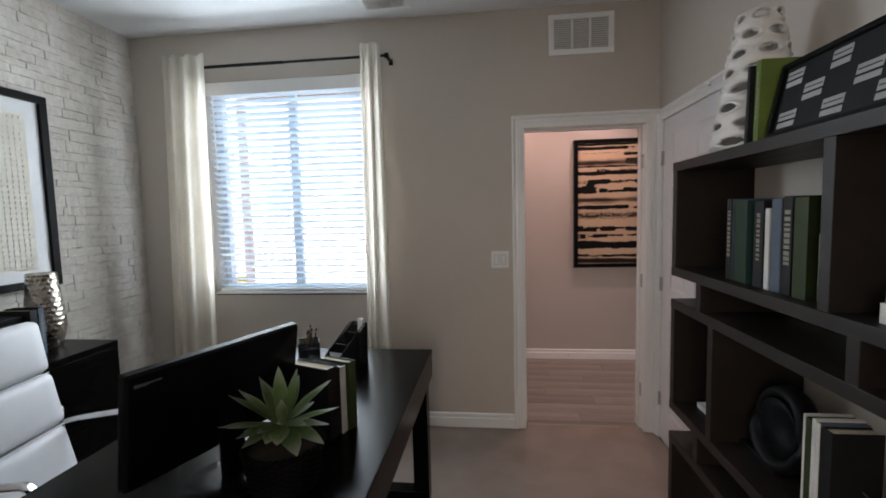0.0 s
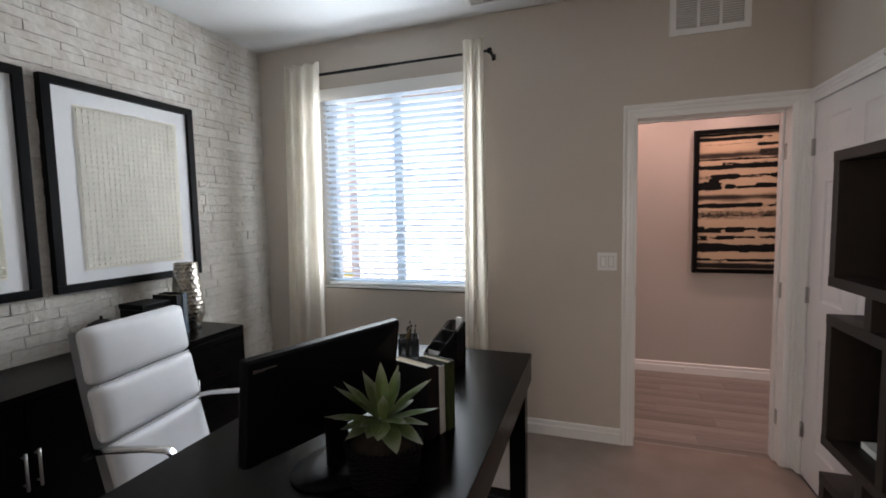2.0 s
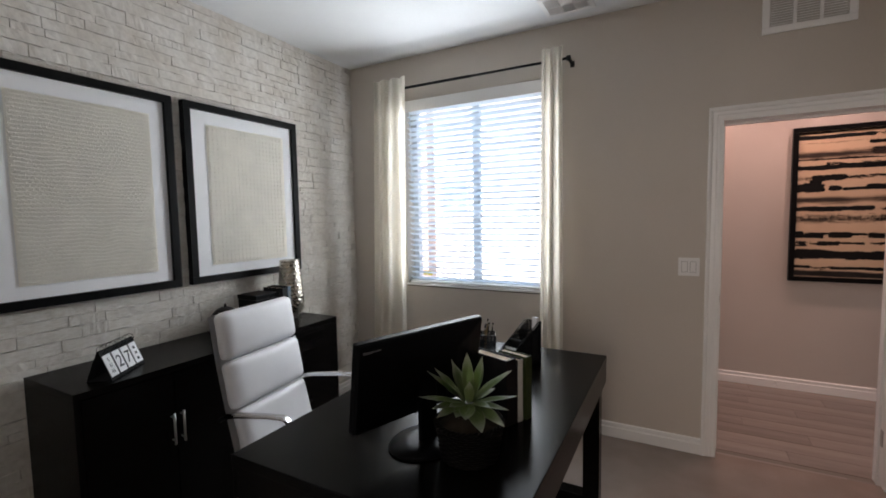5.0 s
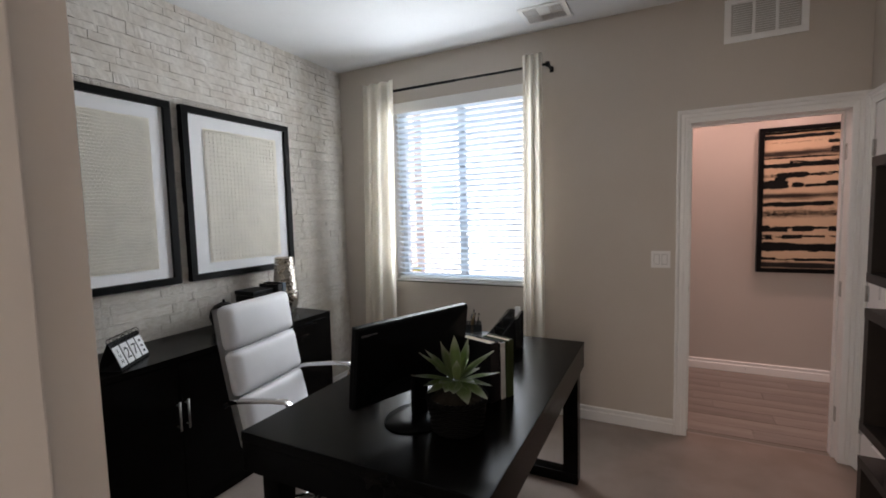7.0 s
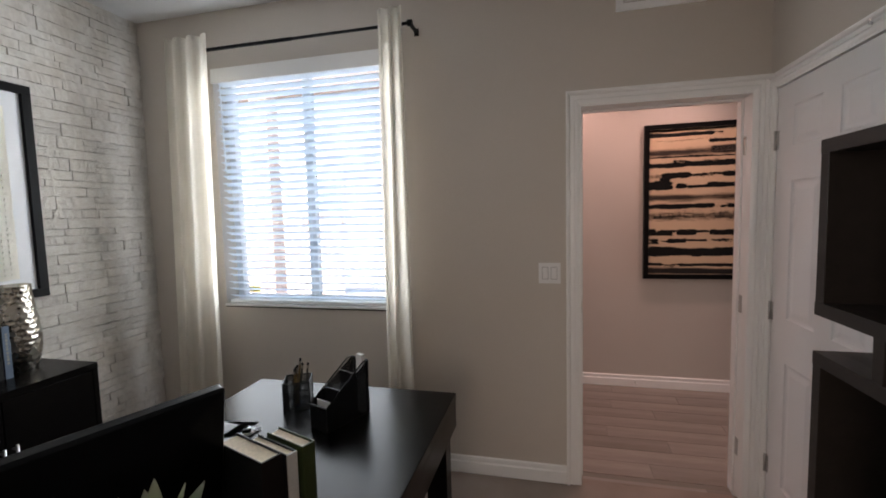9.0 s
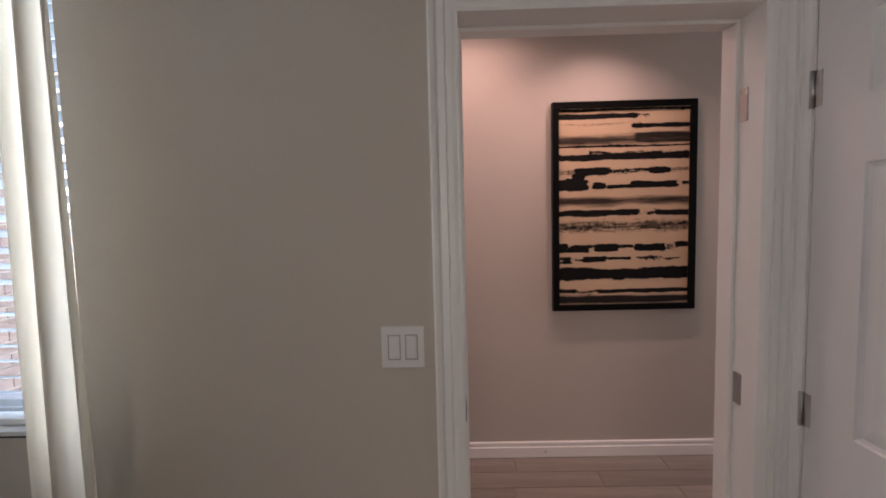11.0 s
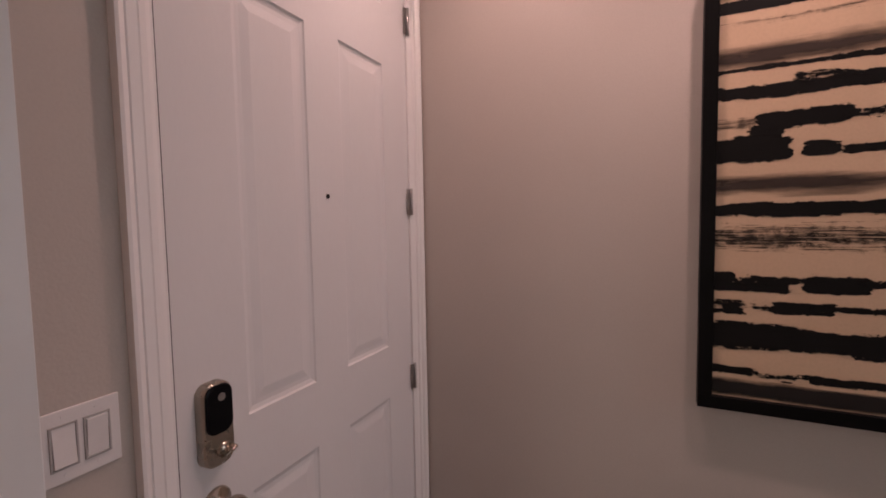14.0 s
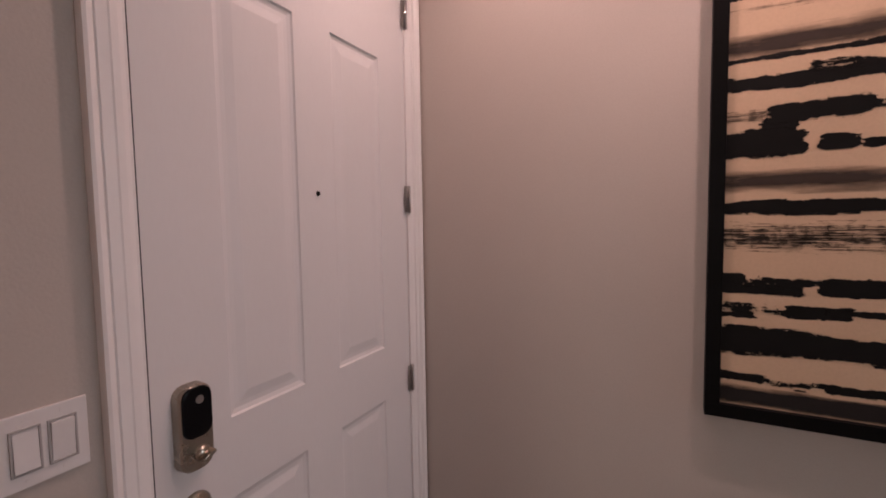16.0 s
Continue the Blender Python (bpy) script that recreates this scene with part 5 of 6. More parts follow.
bm = bmesh.new()
NA, NH = 112, 84
grid = []
for j in range(NH + 1):
    h = 0.392 * j / NH
    row = []
    for k in range(NA):
        rowi = h / 0.0245
        a = 2 * math.pi * k / NA
        cell_u = (k / NA * 16 + 0.5 * (int(rowi) % 2)) % 1 - 0.5
        cell_v = rowi % 1 - 0.5
        dent = max(0.0, 1 - (cell_u ** 2 + cell_v ** 2) * 4.4)
        r = vase_r(h) - 0.0030 * dent * (1 if 0.01 < h < 0.38 else 0)
        row.append(bm.verts.new((r * math.cos(a), r * math.sin(a), h)))
    grid.append(row)
inner = [[bm.verts.new((ri * math.cos(2 * math.pi * k / NA), ri * math.sin(2 * math.pi * k / NA), h)) for k in range(NA)] for ri, h in ((0.0615, 0.392), (0.066, 0.30), (0.06, 0.02))]
allr = grid + inner
for a, b in zip(allr, allr[1:]):
    for k in range(NA):
        bm.faces.new((a[k], a[(k + 1) % NA], b[(k + 1) % NA], b[k]))
bm.faces.new(grid[0][::-1])
bm.faces.new(inner[-1])
bm.transform(Matrix.Translation((-2.290, 2.318, KZ)))
part("body", bm, HAMMERED, vase, "", True)

for k, (y, th, h, cv, lab) in enumerate(((2.205, 0.030, 0.232, ["black", "slate"], "dark hardback book standing beside the vase"), (2.168, 0.036, 0.228, ["black"], "black hardback book standing beside the vase"))):
    standing_book("book", (-2.270, y, KZ), 4, th, 0.165, h, cv, lab, pages=True, lettering=0.15 if k == 0 else None, group="books on the cabinet")
bx = thing("black_box", (-2.30, 2.06, KZ), "black wooden keepsake box on the cabinet", "box")
part("body", box(-2.385, 1.980, KZ, -2.215, 2.140, KZ + 0.175, 0.003), BLACK_PLASTIC, bx)
part("lid", box(-2.388, 1.977, KZ + 0.177, -2.212, 2.143, KZ + 0.205, 0.003), BLACK_PLASTIC, bx, "black lid with thin rim")
bowl = thing("round_ornament", (-2.30, 1.83, KZ), "dark brown round wooden ornament on the cabinet", "ornament")
part("ball", lathe([(0.0, 0.0), (0.035, 0.002), (0.070, 0.030), (0.085, 0.075), (0.078, 0.115), (0.055, 0.145), (0.025, 0.160), (0.0, 0.163)], (-2.30, 1.83, KZ), 32), COVER["maroon"], bowl, "", True)
part("stem", lathe([(0.0, 0.158), (0.008, 0.158), (0.006, 0.18), (0.0, 0.18)], (-2.30, 1.83, KZ), 12), SHELF, bowl)

# ---- white office chair ----
CH = (-1.585, 1.642, 0.0)
chair = thing("office_chair", CH, "white leather office chair with chrome arms, facing the desk", "office chair", turn=8)
m = home(chair)


def cushion(w, h, d, r, puff, segs=14):
    """A stuffed pad: x thickness, y width, z height, rounded all round and puffed on its faces."""
    bm = bmesh.new()
    bmesh.ops.create_cube(bm, size=2)
    bmesh.ops.subdivide_edges(bm, edges=bm.edges[:], cuts=segs, use_grid_fill=True)
    half = Vector((d / 2, w / 2, h / 2))
    for v in bm.verts:
        p = Vector((v.co.x * half.x, v.co.y * half.y, v.co.z * half.z))
        core = Vector((max(-half.x + min(r, half.x), min(half.x - min(r, half.x), p.x)), max(-half.y + r, min(half.y - r, p.y)), max(-half.z + r, min(half.z - r, p.z))))
        d_ = p - core
        if d_.length > 1e-6:
            rr_ = Vector((min(r, half.x), r, r))
            k = Vector((d_.x / rr_.x, d_.y / rr_.y, d_.z / rr_.z))
            if k.length > 1:
                k.normalize()
            p = core + Vector((k.x * rr_.x, k.y * rr_.y, k.z * rr_.z))
        b = (1 - v.co.y ** 2) * (1 - v.co.z ** 2)
        p.x += math.copysign(puff * b ** 0.6, p.x) if abs(p.x) > 1e-5 else 0
        p += Vector((0.0015 * noise.noise(p * 12), 0, 0))
        v.co = p
    return bm


def back_x(z):
    return -0.075 - 0.255 * (z - 0.45) + 0.10 * (z - 0.45) ** 2


for z0, z1, w in ((0.430, 0.664, 0.455), (0.668, 0.880, 0.475), (0.884, 1.095, 0.470)):
    zc = (z0 + z1) / 2
    lean = -math.degrees(math.atan((back_x(z0) - back_x(z1)) / (z1 - z0)))
    bm = cushion(w, (z1 - z0) * 1.02, 0.062, 0.030, 0.012)
    bm.transform(m @ pose(back_x(zc) + 0.012, 0, zc, 0, lean, 0))
    part("back_cushion", bm, LEATHER, chair, "", True)
    if z0 > 0.5:
        part("piping", tube([m @ Vector((back_x(z0) + 0.034, (u - 0.5) * w * 0.93, z0 - 0.002)) for u in [q / 8 for q in range(9)]], 0.003, 6), LEATHER, chair)
bm = sheet(10, 26, lambda u, v: m @ Vector((back_x(0.43 + 0.65 * v) - 0.030 - 0.012 * math.sin(math.pi * u), (u - 0.5) * 0.475, 0.43 + 0.65 * v)))
bmesh.ops.solidify(bm, geom=bm.faces[:], thickness=-0.022)
part("back_shell", bm, LEATHER, chair, "", True)
for z0, dd in ((0.455, 0.0), (0.458, 0.24)):
    bm = cushion(0.245, 0.485, 0.062, 0.028, 0.010)
    bm.transform(m @ pose(0.055 + dd, 0, 0.462, 0, 90, 0) @ pose(0, 0, 0, 90, 0, 0))
    part("seat_cushion", bm, LEATHER, chair, "", True)
part("seat_pan", box(-0.08, -0.235, 0.405, 0.42, 0.235, 0.432, 0.01, None, m), BLACK_PLASTIC, chair)
for s in (-1, 1):
    y = s * 0.262
    pts = [(-0.145, y * 0.90, 0.640), (-0.120, y, 0.658), (-0.06, y, 0.670), (0.10, y, 0.690), (0.185, y, 0.694), (0.205, y, 0.682), (0.198, y, 0.650), (0.130, y * 0.98, 0.480), (0.105, y * 0.93, 0.425)]
    part("armrest", tube([m @ Vector(p) for p in pts], 0.0125, 10, flat=1.25), CHROME, chair, "polished chrome arm loop", True)
    part("arm_bolt", tube([m @ Vector((-0.150, y * 0.86, 0.640)), m @ Vector((-0.150, y * 1.06, 0.640))], 0.011, 10), BLACK_METAL, chair)
part("gas_column", tube([m @ Vector((0.15, 0, 0.085)), m @ Vector((0.15, 0, 0.24)), m @ Vector((0.15, 0, 0.405))], [0.030, 0.026, 0.020], 14), CHROME, chair, "", True)
for k in range(5):
    a = radians(72 * k + 140)
    e = Vector((0.15 + 0.30 * math.cos(a), 0.30 * math.sin(a), 0.078))
    part("base_spoke", tube([m @ Vector((0.15, 0, 0.105)), m @ Vector((0.15 + 0.16 * math.cos(a), 0.16 * math.sin(a), 0.098)), m @ e], [0.020, 0.016, 0.012], 8), CHROME, chair, "", True)
    cst = part("caster", tube([m @ e, m @ (e - Vector((0, 0, 0.030)))], 0.007, 8), BLACK_METAL, chair)
    d = Vector((-math.sin(a), math.cos(a), 0))
    for s in (-1, 1):
        w0 = e - Vector((0, 0, 0.050)) + d * 0.012 * s
        part("wheel", tube([m @ (w0 - d * 0.008), m @ (w0 + d * 0.008)], 0.0275, 18), BLACK_PLASTIC, cst)

# ---- bookcase on the right wall ----
SX0, SX1, SY0, SY1 = 0.797, 1.094, 0.40, 2.225
case = thing("bookcase", (0.945, 1.3, 0), "dark brown wooden open-back bookcase with staggered compartments", "bookcase")
T = 0.036
SH = [0.020, 0.528, 0.632, 1.106, 1.206, 1.670]           # lower and upper faces of the three stacked boxes
for z0, z1 in ((SH[0], SH[1]), (SH[2], SH[3]), (SH[4], SH[5])):
    part("shelf_board", box(SX0, SY0, z0, SX1, SY1, z0 + T, 0.0015), SHELF, case)
    part("shelf_board", box(SX0, SY0, z1 - T, SX1, SY1, z1, 0.0015), SHELF, case)
    for y in (SY0, SY1 - T):
        part("side_panel", box(SX0 + 0.0015, y, z0 + T, SX1, y + T, z1 - T, 0.0015), SHELF, case)
for z0, z1, ys in ((SH[4], SH[5], (1.352,)), (SH[2], SH[3], (1.868, 0.95)), (SH[0], SH[1], (1.352,))):
    for y in ys:
        part("divider", box(SX0 + 0.0015, y, z0 + T, SX1, y + T, z1 - T, 0.0015), SHELF, case)
for z0, z1 in ((SH[1], SH[2]), (SH[3], SH[4])):
    for y in (1.965, 1.262, 0.60):
        part("spacer_post", box(SX0 + 0.0015, y, z0, SX1, y + T, z1, 0.0015), SHELF, case)
part("foot", box(SX0 + 0.03, SY0 + 0.1, 0, SX1 - 0.01, SY1 - 0.1, 0.020), SHELF, case)

Z3, Z2, Z1, ZT = SH[4] + T, SH[2] + T, SH[0] + T, SH[5]
row = [(1.865, 0.028, 0.268, ["slate", "black"], 0.30, "thin dark hardback with pale spine lettering"), (1.795, 0.070, 0.262, ["teal", "dark_green"], None, "thick dark green hardback"),
       (1.700, 0.046, 0.258, ["black", "black"], 0.18, "black hardback with gold spine lettering"), (1.658, 0.020, 0.236, ["white", "white"], None, "white paperback"),
       (1.618, 0.042, 0.262, ["slate", "slate"], None, "slate blue hardback"), (1.570, 0.036, 0.268, ["black", "black"], 0.32, "black hardback with large pale spine lettering"),
       (1.518, 0.052, 0.264, ["moss", "moss"], None, "thick dark moss green album"), (1.478, 0.016, 0.170, ["white", "white"], 0.2, "small cream paperback")]
for y, th, h, cv, let, lab in row:
    standing_book("book", (0.925, y, Z3), 180, th, 0.165 if h > 0.2 else 0.12, h, cv, lab + " on the bookcase shelf", lettering=let, group="books on the upper shelf")


def lying_book(centre, size, cover, label, turn=0.0):
    b = thing("book", centre, label, "book", "lying books", turn=turn)
    mm = home(b)
    w, d, h = size
    for z in (0, h - 0.003):
        part("cover", box(-w / 2, -d / 2, z, w / 2, d / 2, z + 0.003, 0.001, None, mm), COVER[cover], b)
    part("spine", box(-w / 2 - 0.002, -d / 2, 0, -w / 2 + 0.003, d / 2, h, 0.001, None, mm), COVER[cover], b)
    part("page_block", box(-w / 2 + 0.003, -d / 2 + 0.004, 0.003, w / 2 - 0.004, d / 2 - 0.004, h - 0.003, 0, None, mm), PAPER, b)
    return b


lying_book((0.935, 1.145, Z3), (0.20, 0.24, 0.042), "white", "white hardback lying on the bookcase shelf")
lying_book((0.935, 1.148, Z3 + 0.042), (0.18, 0.23, 0.034), "lime", "lime green hardback lying on a white book", 4)
lying_book((0.955, 2.050, Z2), (0.15, 0.20, 0.022), "white", "white notebook lying on the bookcase shelf")
standing_book("book", (0.965, 2.030, Z2 + 0.022), 180, 0.12, 0.12, 0.085, ["dark_green"], "dark green book on a white notebook", group="books on the middle shelf")
for y, th, h, cv, lab in ((1.465, 0.007, 0.290, ["white", "white"], "thin white folder"), (1.449, 0.020, 0.285, ["moss", "moss"], "moss green hardback"), (1.431, 0.013, 0.292, ["white", "white"], "white hardback"),
                          (1.417, 0.012, 0.288, ["slate", "white"], "pale grey hardback"), (1.390, 0.038, 0.284, ["black", "black"], "thick black album")):
    standing_book("book", (0.890, y, Z2), 180, th, 0.11, h, cv, lab + " on the bookcase shelf", group="books on the middle shelf")
pot = thing("dried_arrangement", (0.93, 1.30, Z2), "dried brown moss and twigs in a low dark bowl", "dried plant")
part("bowl", lathe([(0.0, 0.0), (0.045, 0.0), (0.075, 0.05), (0.080, 0.075), (0.074, 0.075), (0.045, 0.012), (0.0, 0.010)], (0.93, 1.30, Z2), 28), BLACK_PLASTIC, pot, "", True)
rm = random.Random(6)
tw = bmesh.new()
for k in range(150):
    a, b, r = rm.uniform(0, 6.28), rm.uniform(0, 1.2), rm.uniform(0.03, 0.085)
    p0 = Vector((0.93, 1.30, Z2 + 0.075))
    p1 = p0 + Vector((r * math.cos(a) * math.sin(b), r * math.sin(a) * math.sin(b), r * math.cos(b) * 1.2))
    q = p1 + Vector((rm.uniform(-0.02, 0.02), rm.uniform(-0.02, 0.02), rm.uniform(-0.01, 0.025)))
    tube([p0.lerp(p1, 0.4), p1, q], [0.003, 0.0035, 0.001], 4, bm=tw)
part("moss", tw, surface("dried_moss", (0.16, 0.115, 0.06), 0.9, vary=0.3, scale=30, bump=0.3), pot)
ring = thing("ring_sculpture", (0.93, 1.70, Z2), "black round ring sculpture standing on the shelf", "sculpture")
part("outer_ring", tube([(0.93 + 0.02 * math.sin(a), 1.70 + 0.108 * math.cos(a), Z2 + 0.136 + 0.108 * math.sin(a)) for a in [2 * math.pi * k / 48 for k in range(48)]], 0.020, 12, True, flat=1.6), BLACK_METAL, ring, "", True)
part("inner_bowl", lathe([(0.0, 0.03), (0.05, 0.02), (0.085, 0.0), (0.090, -0.012), (0.05, 0.008), (0.0, 0.016)], (0, 0, 0), 36, pose(0.925, 1.70, Z2 + 0.136, 0, 90, 0)), BLACK_METAL, ring, "", True)
part("foot", box(0.89, 1.67, Z2, 0.97, 1.86, Z2 + 0.020, 0.006), BLACK_METAL, ring)

# pierced white ceramic cone on top
SC = Vector((0.948, 1.925, ZT))
cer = thing("ceramic_sculpture", SC, "tall white ceramic cone pierced with oval holes", "sculpture")
bm = bmesh.new()
NA, NH, HC = 96, 132, 0.462
rows_n = 8
g = []


def cone_r(h):
    return 0.136 - 0.080 * (h / HC) ** 1.05 - (0.012 if h > HC - 0.006 else 0) - (0.02 * max(0, 1 - h / 0.02))


def hole(a, h):
    """Negative inside an oval opening."""
    r_i = h / HC * rows_n
    j = int(min(rows_n - 1, r_i))
    cnt = 6
    u = ((a / (2 * math.pi) * cnt + 0.5 * (j % 2) + 0.13 * j) % 1) - 0.5
    v = (r_i - j) - 0.5
    return (u / 0.29) ** 2 + (v / 0.22) ** 2


for j in range(NH + 1):
    h = HC * j / NH
    g.append([bm.verts.new((0, 0, 0)) for _ in range(NA)])
    for k in range(NA):
        a = 2 * math.pi * k / NA
        q = hole(a, h)
        bulge = 0.010 * max(0.0, 1 - abs(q - 2.0) / 1.4)
        dent = -0.010 * max(0.0, 1.3 - q)
        r = cone_r(h) + bulge + dent
        g[j][k].co = Vector((r * math.cos(a), r * math.sin(a), h))
for j in range(NH):
    for k in range(NA):
        a, h = 2 * math.pi * (k + 0.5) / NA, HC * (j + 0.5) / NH
        if hole(a, h) > 1.0 or h < 0.006 or h > HC - 0.008:
            bm.faces.new((g[j][k], g[j][(k + 1) % NA], g[j + 1][(k + 1) % NA], g[j + 1][k]))
bmesh.ops.delete(bm, geom=[v for v in bm.verts if not v.link_faces], context="VERTS")
bmesh.ops.solidify(bm, geom=bm.faces[:], thickness=0.009)
bm.transform(Matrix.Translation(SC))
part("shell", bm, CERAMIC, cer, "", True)

standing_book("book", (0.890, 1.732, ZT), 180, 0.014, 0.150, 0.226, ["black"], "thin black book on top of the bookcase", lean=-3, group="books on top")
standing_book("book", (0.897, 1.694, ZT), 180, 0.024, 0.150, 0.232, ["lime"], "lime green hardback on top of the bookcase", lean=-2, pages=True, lettering=0.1, group="books on top")
board = thing("photo_board", (0.93, 1.38, ZT), "dark leaning collage board with rows of white label bars", "picture")
bm_m = pose(0.832, 1.655, ZT, 0, -12, 180)
# local: y runs towards the camera, z up the board
BL, BH = 0.62, 0.205
part("panel", box(-0.010, 0.0, 0.0, 0.0, BL, BH, 0.001, None, bm_m), COVER["black"], board, "dark grey backing")
for b in ((0, 0, BL, 0.014), (0, BH - 0.014, BL, BH), (0, 0.014, 0.014, BH - 0.014), (BL - 0.014, 0.014, BL, BH - 0.014)):
    part("frame_bar", box(-0.012, b[0], b[1], 0.010, b[2], b[3], 0.0015, None, bm_m), FRAME_BLACK, board)
rb = random.Random(12)
for i in range(7):
    for j in range(3):
        if (i + j) % 2 == 0:
            y0 = 0.024 + i * 0.080 + rb.uniform(0, 0.012)
            z0 = 0.020 + j * 0.058 + rb.uniform(0, 0.008)
            w = rb.uniform(0.056, 0.072)
            part("label", box(0.0, y0, z0 + 0.020, 0.0012, y0 + w, z0 + 0.042, 0, None, bm_m), GREY_LABEL, board, "white label")
            part("label", box(0.0, y0, z0, 0.0012, y0 + w, z0 + 0.014, 0, None, bm_m), GREY_LABEL, board, "white label")
            part("label_line", box(0.0012, y0 + 0.004, z0 + 0.029, 0.0016, y0 + w - 0.004, z0 + 0.032, 0, None, bm_m), INK, board)

# ---- outside the window ----
structure("ground", box(-60, -60, -0.30, 60, 90, -0.12), PAVING, "pale sunlit paving outside", "ground")
house = thing("neighbour_house", (0.0, 16.0, -0.12), "pale stucco house across the yard with a blue-grey window", "house")
part("wall", box(-12.0, 14.0, -0.12, -1.6, 22.0, 5.4), STUCCO, house)
rf = bmesh.new()
vs = [(-12.6, 13.4, 5.3), (-1.0, 13.4, 5.3), (-1.0, 22.6, 5.3), (-12.6, 22.6, 5.3), (-12.6, 18.0, 7.4), (-1.0, 18.0, 7.4)]
v_ = [rf.verts.new(p) for p in vs]
for f in ((0, 1, 5, 4), (2, 3, 4, 5), (1, 2, 5), (3, 0, 4), (3, 2, 1, 0)):
    rf.faces.new([v_[i] for i in f])
part("roof", rf, ROOF, house)
for x, z in ((-7.35, 1.22),):
    w = part("window", box(x, 13.94, z, x + 1.0, 14.0, z + 1.46), VINYL, house)
    for k in (0, 1):
        part("pane", box(x + 0.06 + k * 0.45, 13.92, z + 0.06, x + 0.48 + k * 0.45, 13.945, z + 1.40), SKY_PANE, w, "blue-grey pane with the sky's reflection in its colour")
fence = thing("fence", (-4.0, 9.0, -0.12), "brown board fence across the yard", "fence")
board_bm = box(-0.065, -0.010, 0, 0.065, 0.010, 1.75)
board_me = mesh_from(board_bm, "board", FENCE_WOOD)
rf_ = random.Random(2)
for k in range(26):
    b = new("board", board_me)
    b.parent = fence
    b.matrix_parent_inverse = home(fence).inverted()
    b.matrix_basis = pose(-7.6 + k * 0.142, 9.0 + rf_.uniform(-0.006, 0.006), -0.12, 0, rf_.uniform(-0.4, 0.4), 0)
for z in (0.3, 1.35):
    part("rail", box(-7.7, 9.012, z, -3.95, 9.05, z + 0.09), FENCE_WOOD, fence)
post = thing("porch_column", (-2.69, 4.82, -0.12), "slim red-brown brick porch column", "column")
bk_me = mesh_from(box(-0.100, -0.0475, -0.0325, 0.100, 0.0475, 0.0325, 0.004), "brick", BRICK_RED)
part("core", box(-2.782, 4.728, -0.12, -2.598, 4.912, 2.9), MORTAR, post)
for j in range(39):
    for side in (-1, 1):
        b = new("brick", bk_me)
        b.parent = post
        b.matrix_parent_inverse = home(post).inverted()
        b.matrix_basis = pose(-2.69, 4.82, -0.08 + j * 0.075, 0, 0, 90 * (j % 2)) @ pose(0, 0.0515 * side, 0)

# recessed downlights in the hall ceiling
for x, y in ((1.12, 4.36), (0.36, 4.36)):
    dl = thing("downlight", (x, y, ZC), "white recessed ceiling downlight", "ceiling light", "downlights in the hall")
    part("trim_ring", tube([(x + 0.078 * math.cos(a), y + 0.078 * math.sin(a), ZC - 0.003) for a in [2 * math.pi * k / 32 for k in range(32)]], 0.008, 6, True), TRIM, dl)

# ---- wood-look tiles of the hall floor ----
PW, PL = 0.152, 0.914
tile_me = mesh_from(box(-PL / 2 + 0.0018, -PW / 2 + 0.0018, -0.010, PL / 2 - 0.0018, PW / 2 - 0.0018, 0.0, 0.0012), "tile", TILE)
rt = random.Random(14)
ty = YH1 - 0.020 - PW / 2
j = 0
while ty > YW + 0.0:
    off = (j * 0.34 + rt.uniform(-0.12, 0.12)) % PL
    x = XE - 0.1 + off - PL / 2
    while x - PL / 2 < XH:
        wide = min(PW, 2 * (ty - YW - 0.062))
        if wide > 0.02:
            xa, xb = max(x - PL / 2, XE - 0.002), min(x + PL / 2, XH)
            if xb - xa > 0.02:
                t = new("tile", tile_me)
                t.parent = hall_floor
                t.matrix_basis = pose((xa + xb) / 2, ty, HZ + rt.uniform(-0.0004, 0.0004)) @ Matrix.Diagonal(((xb - xa) / PL, wide / PW, 1, 1))
        x += PL
    ty -= PW
    j += 1

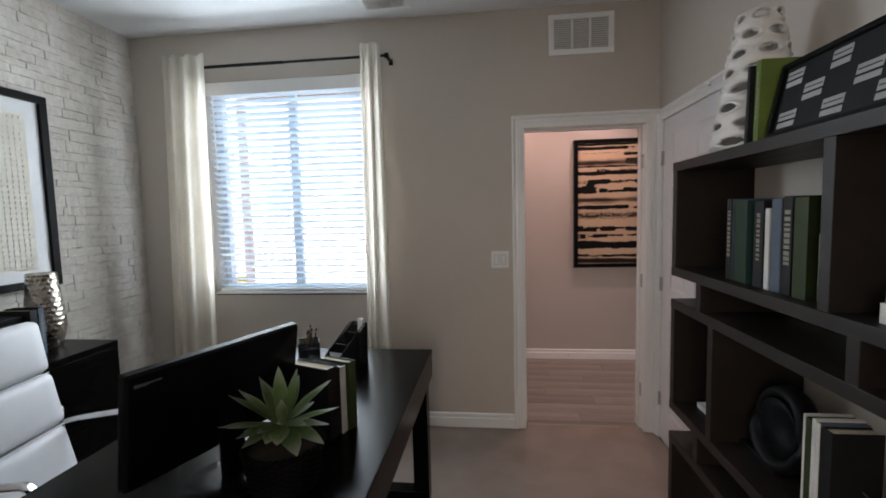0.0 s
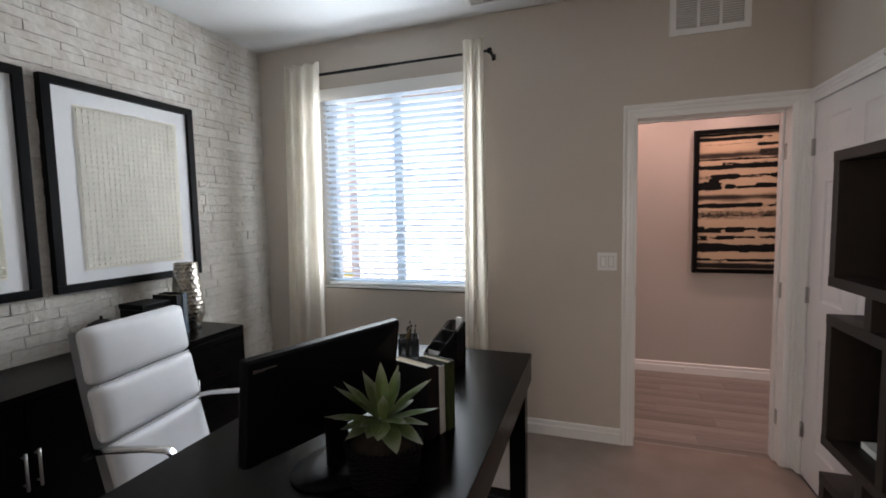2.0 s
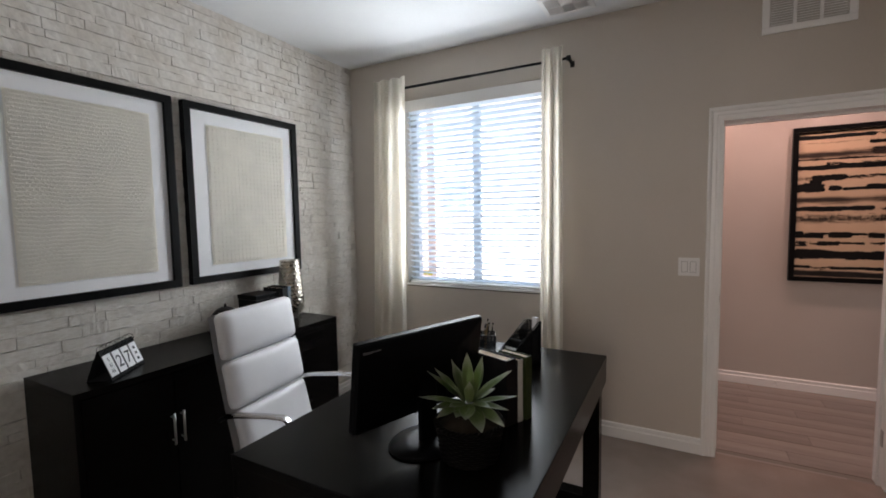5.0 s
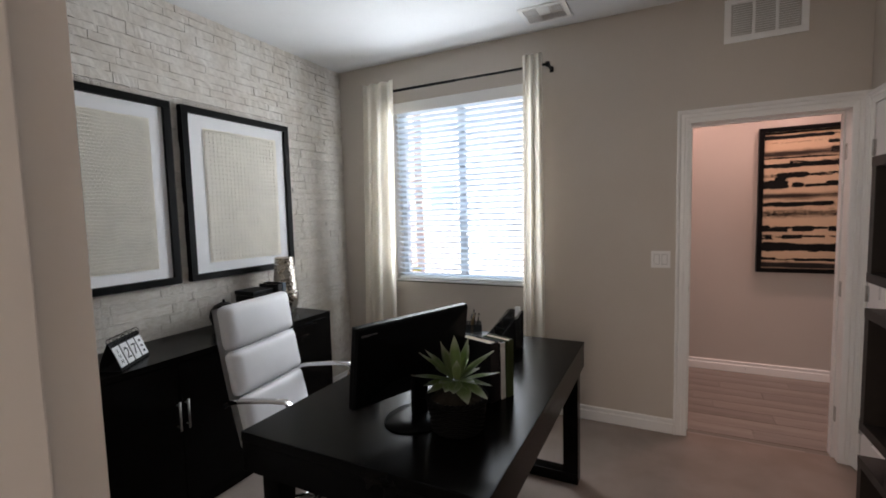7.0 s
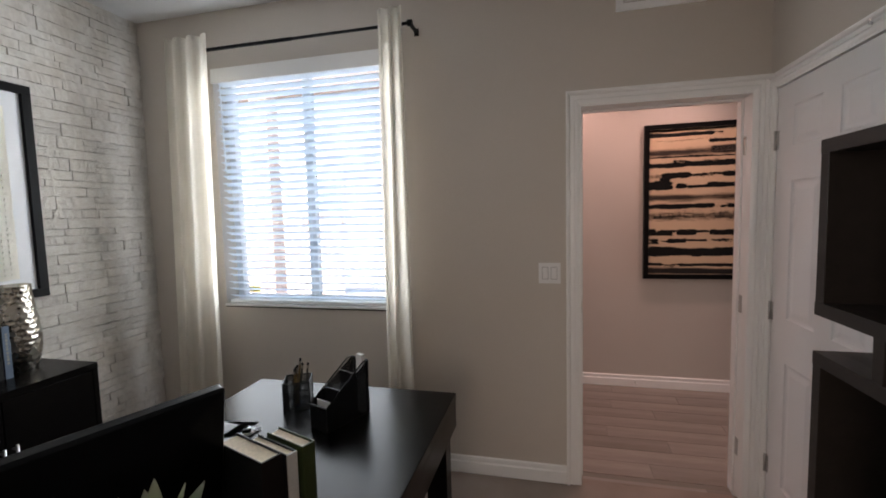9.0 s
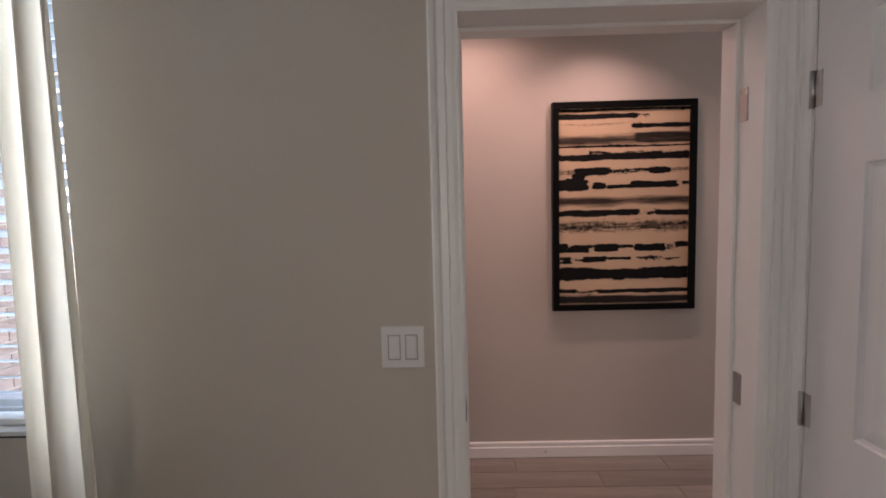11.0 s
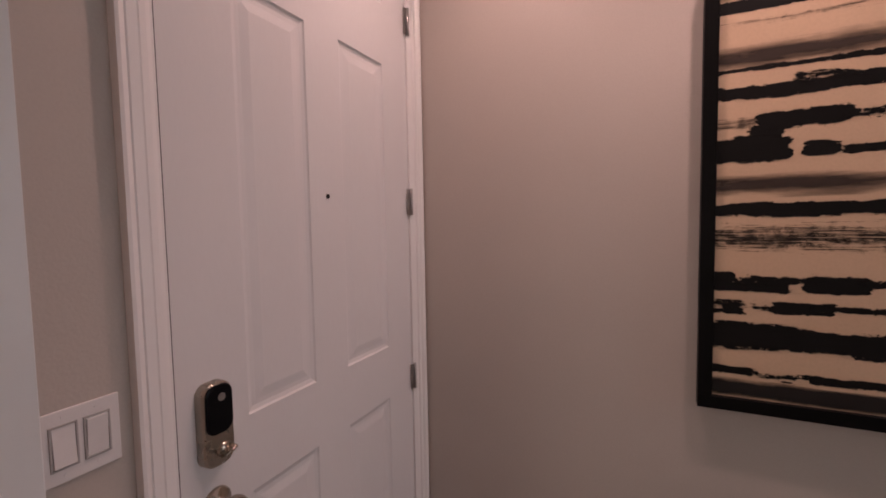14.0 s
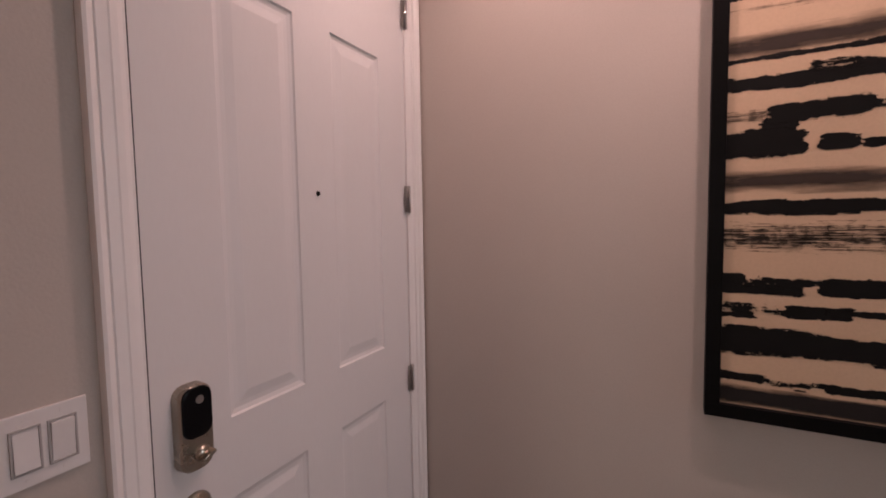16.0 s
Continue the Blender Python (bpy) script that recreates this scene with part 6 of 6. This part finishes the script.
# ---- stacked stones of the accent wall ----
rk = random.Random(33)
stone_mesh = []
for k in range(14):
    bm = bmesh.new()
    bmesh.ops.create_cube(bm, size=1)
    bmesh.ops.subdivide_edges(bm, edges=[e for e in bm.edges if abs(e.verts[0].co.y - e.verts[1].co.y) > 0.5], cuts=6)
    for v in bm.verts:
        front = v.co.x > 0
        v.co.x = (0.5 + rk.uniform(-0.24, 0.20)) if front else -0.5
        v.co.z *= (0.955 if front else 1.0) * (1 + rk.uniform(-0.02, 0.03))
        v.co.y *= (0.994 if front else 1.0) * (1 + rk.uniform(-0.004, 0.004))
        v.co.z += rk.uniform(-0.045, 0.045) if front else rk.uniform(-0.02, 0.02)
    stone_mesh.append(mesh_from(bm, "stone", STONE))
wall_stone = thing("wall_stone", (XL, (YB + YW) / 2, 0), "white-washed stacked ledger stone accent wall", "wall", kind="structure")
near, rest = 0, bmesh.new()
z = 0.0
while z < ZC - 0.005:
    h = min(rk.choice((0.038, 0.046, 0.052, 0.058, 0.068)), ZC - z)
    y = YB + rk.uniform(-0.22, -0.02)
    while y < YW - 0.001:
        ln_ = rk.uniform(0.10, 0.33)
        y0, y1 = max(y, YB), min(y + ln_, YW)
        y += ln_
        if y1 - y0 < 0.02:
            continue
        split = h > 0.065 and ln_ > 0.2 and rk.random() < 0.35
        pieces = [(z, h / 2), (z + h / 2, h / 2)] if split else [(z, h)]
        for zz, hh in pieces:
            d = rk.uniform(0.010, 0.0165)
            me = rk.choice(stone_mesh)
            mtx = Matrix.Translation((XL + d / 2, (y0 + y1) / 2, zz + hh / 2)) @ Matrix.Diagonal((d, y1 - y0 - 0.0014, hh - 0.0009, 1))
            if near < 300 and 0.80 < zz < 2.70 and 0.95 < (y0 + y1) / 2:
                s = new("stone", me)
                s.parent = wall_stone
                s.matrix_parent_inverse = home(wall_stone).inverted()
                s.matrix_basis = mtx
                near += 1
            else:
                tmp = me.copy()
                tmp.transform(mtx)
                rest.from_mesh(tmp)
                bpy.data.meshes.remove(tmp)
    z += h
rest_ob = part("stone_rest", rest, STONE, wall_stone)
rest_ob["kind"] = "stuff"
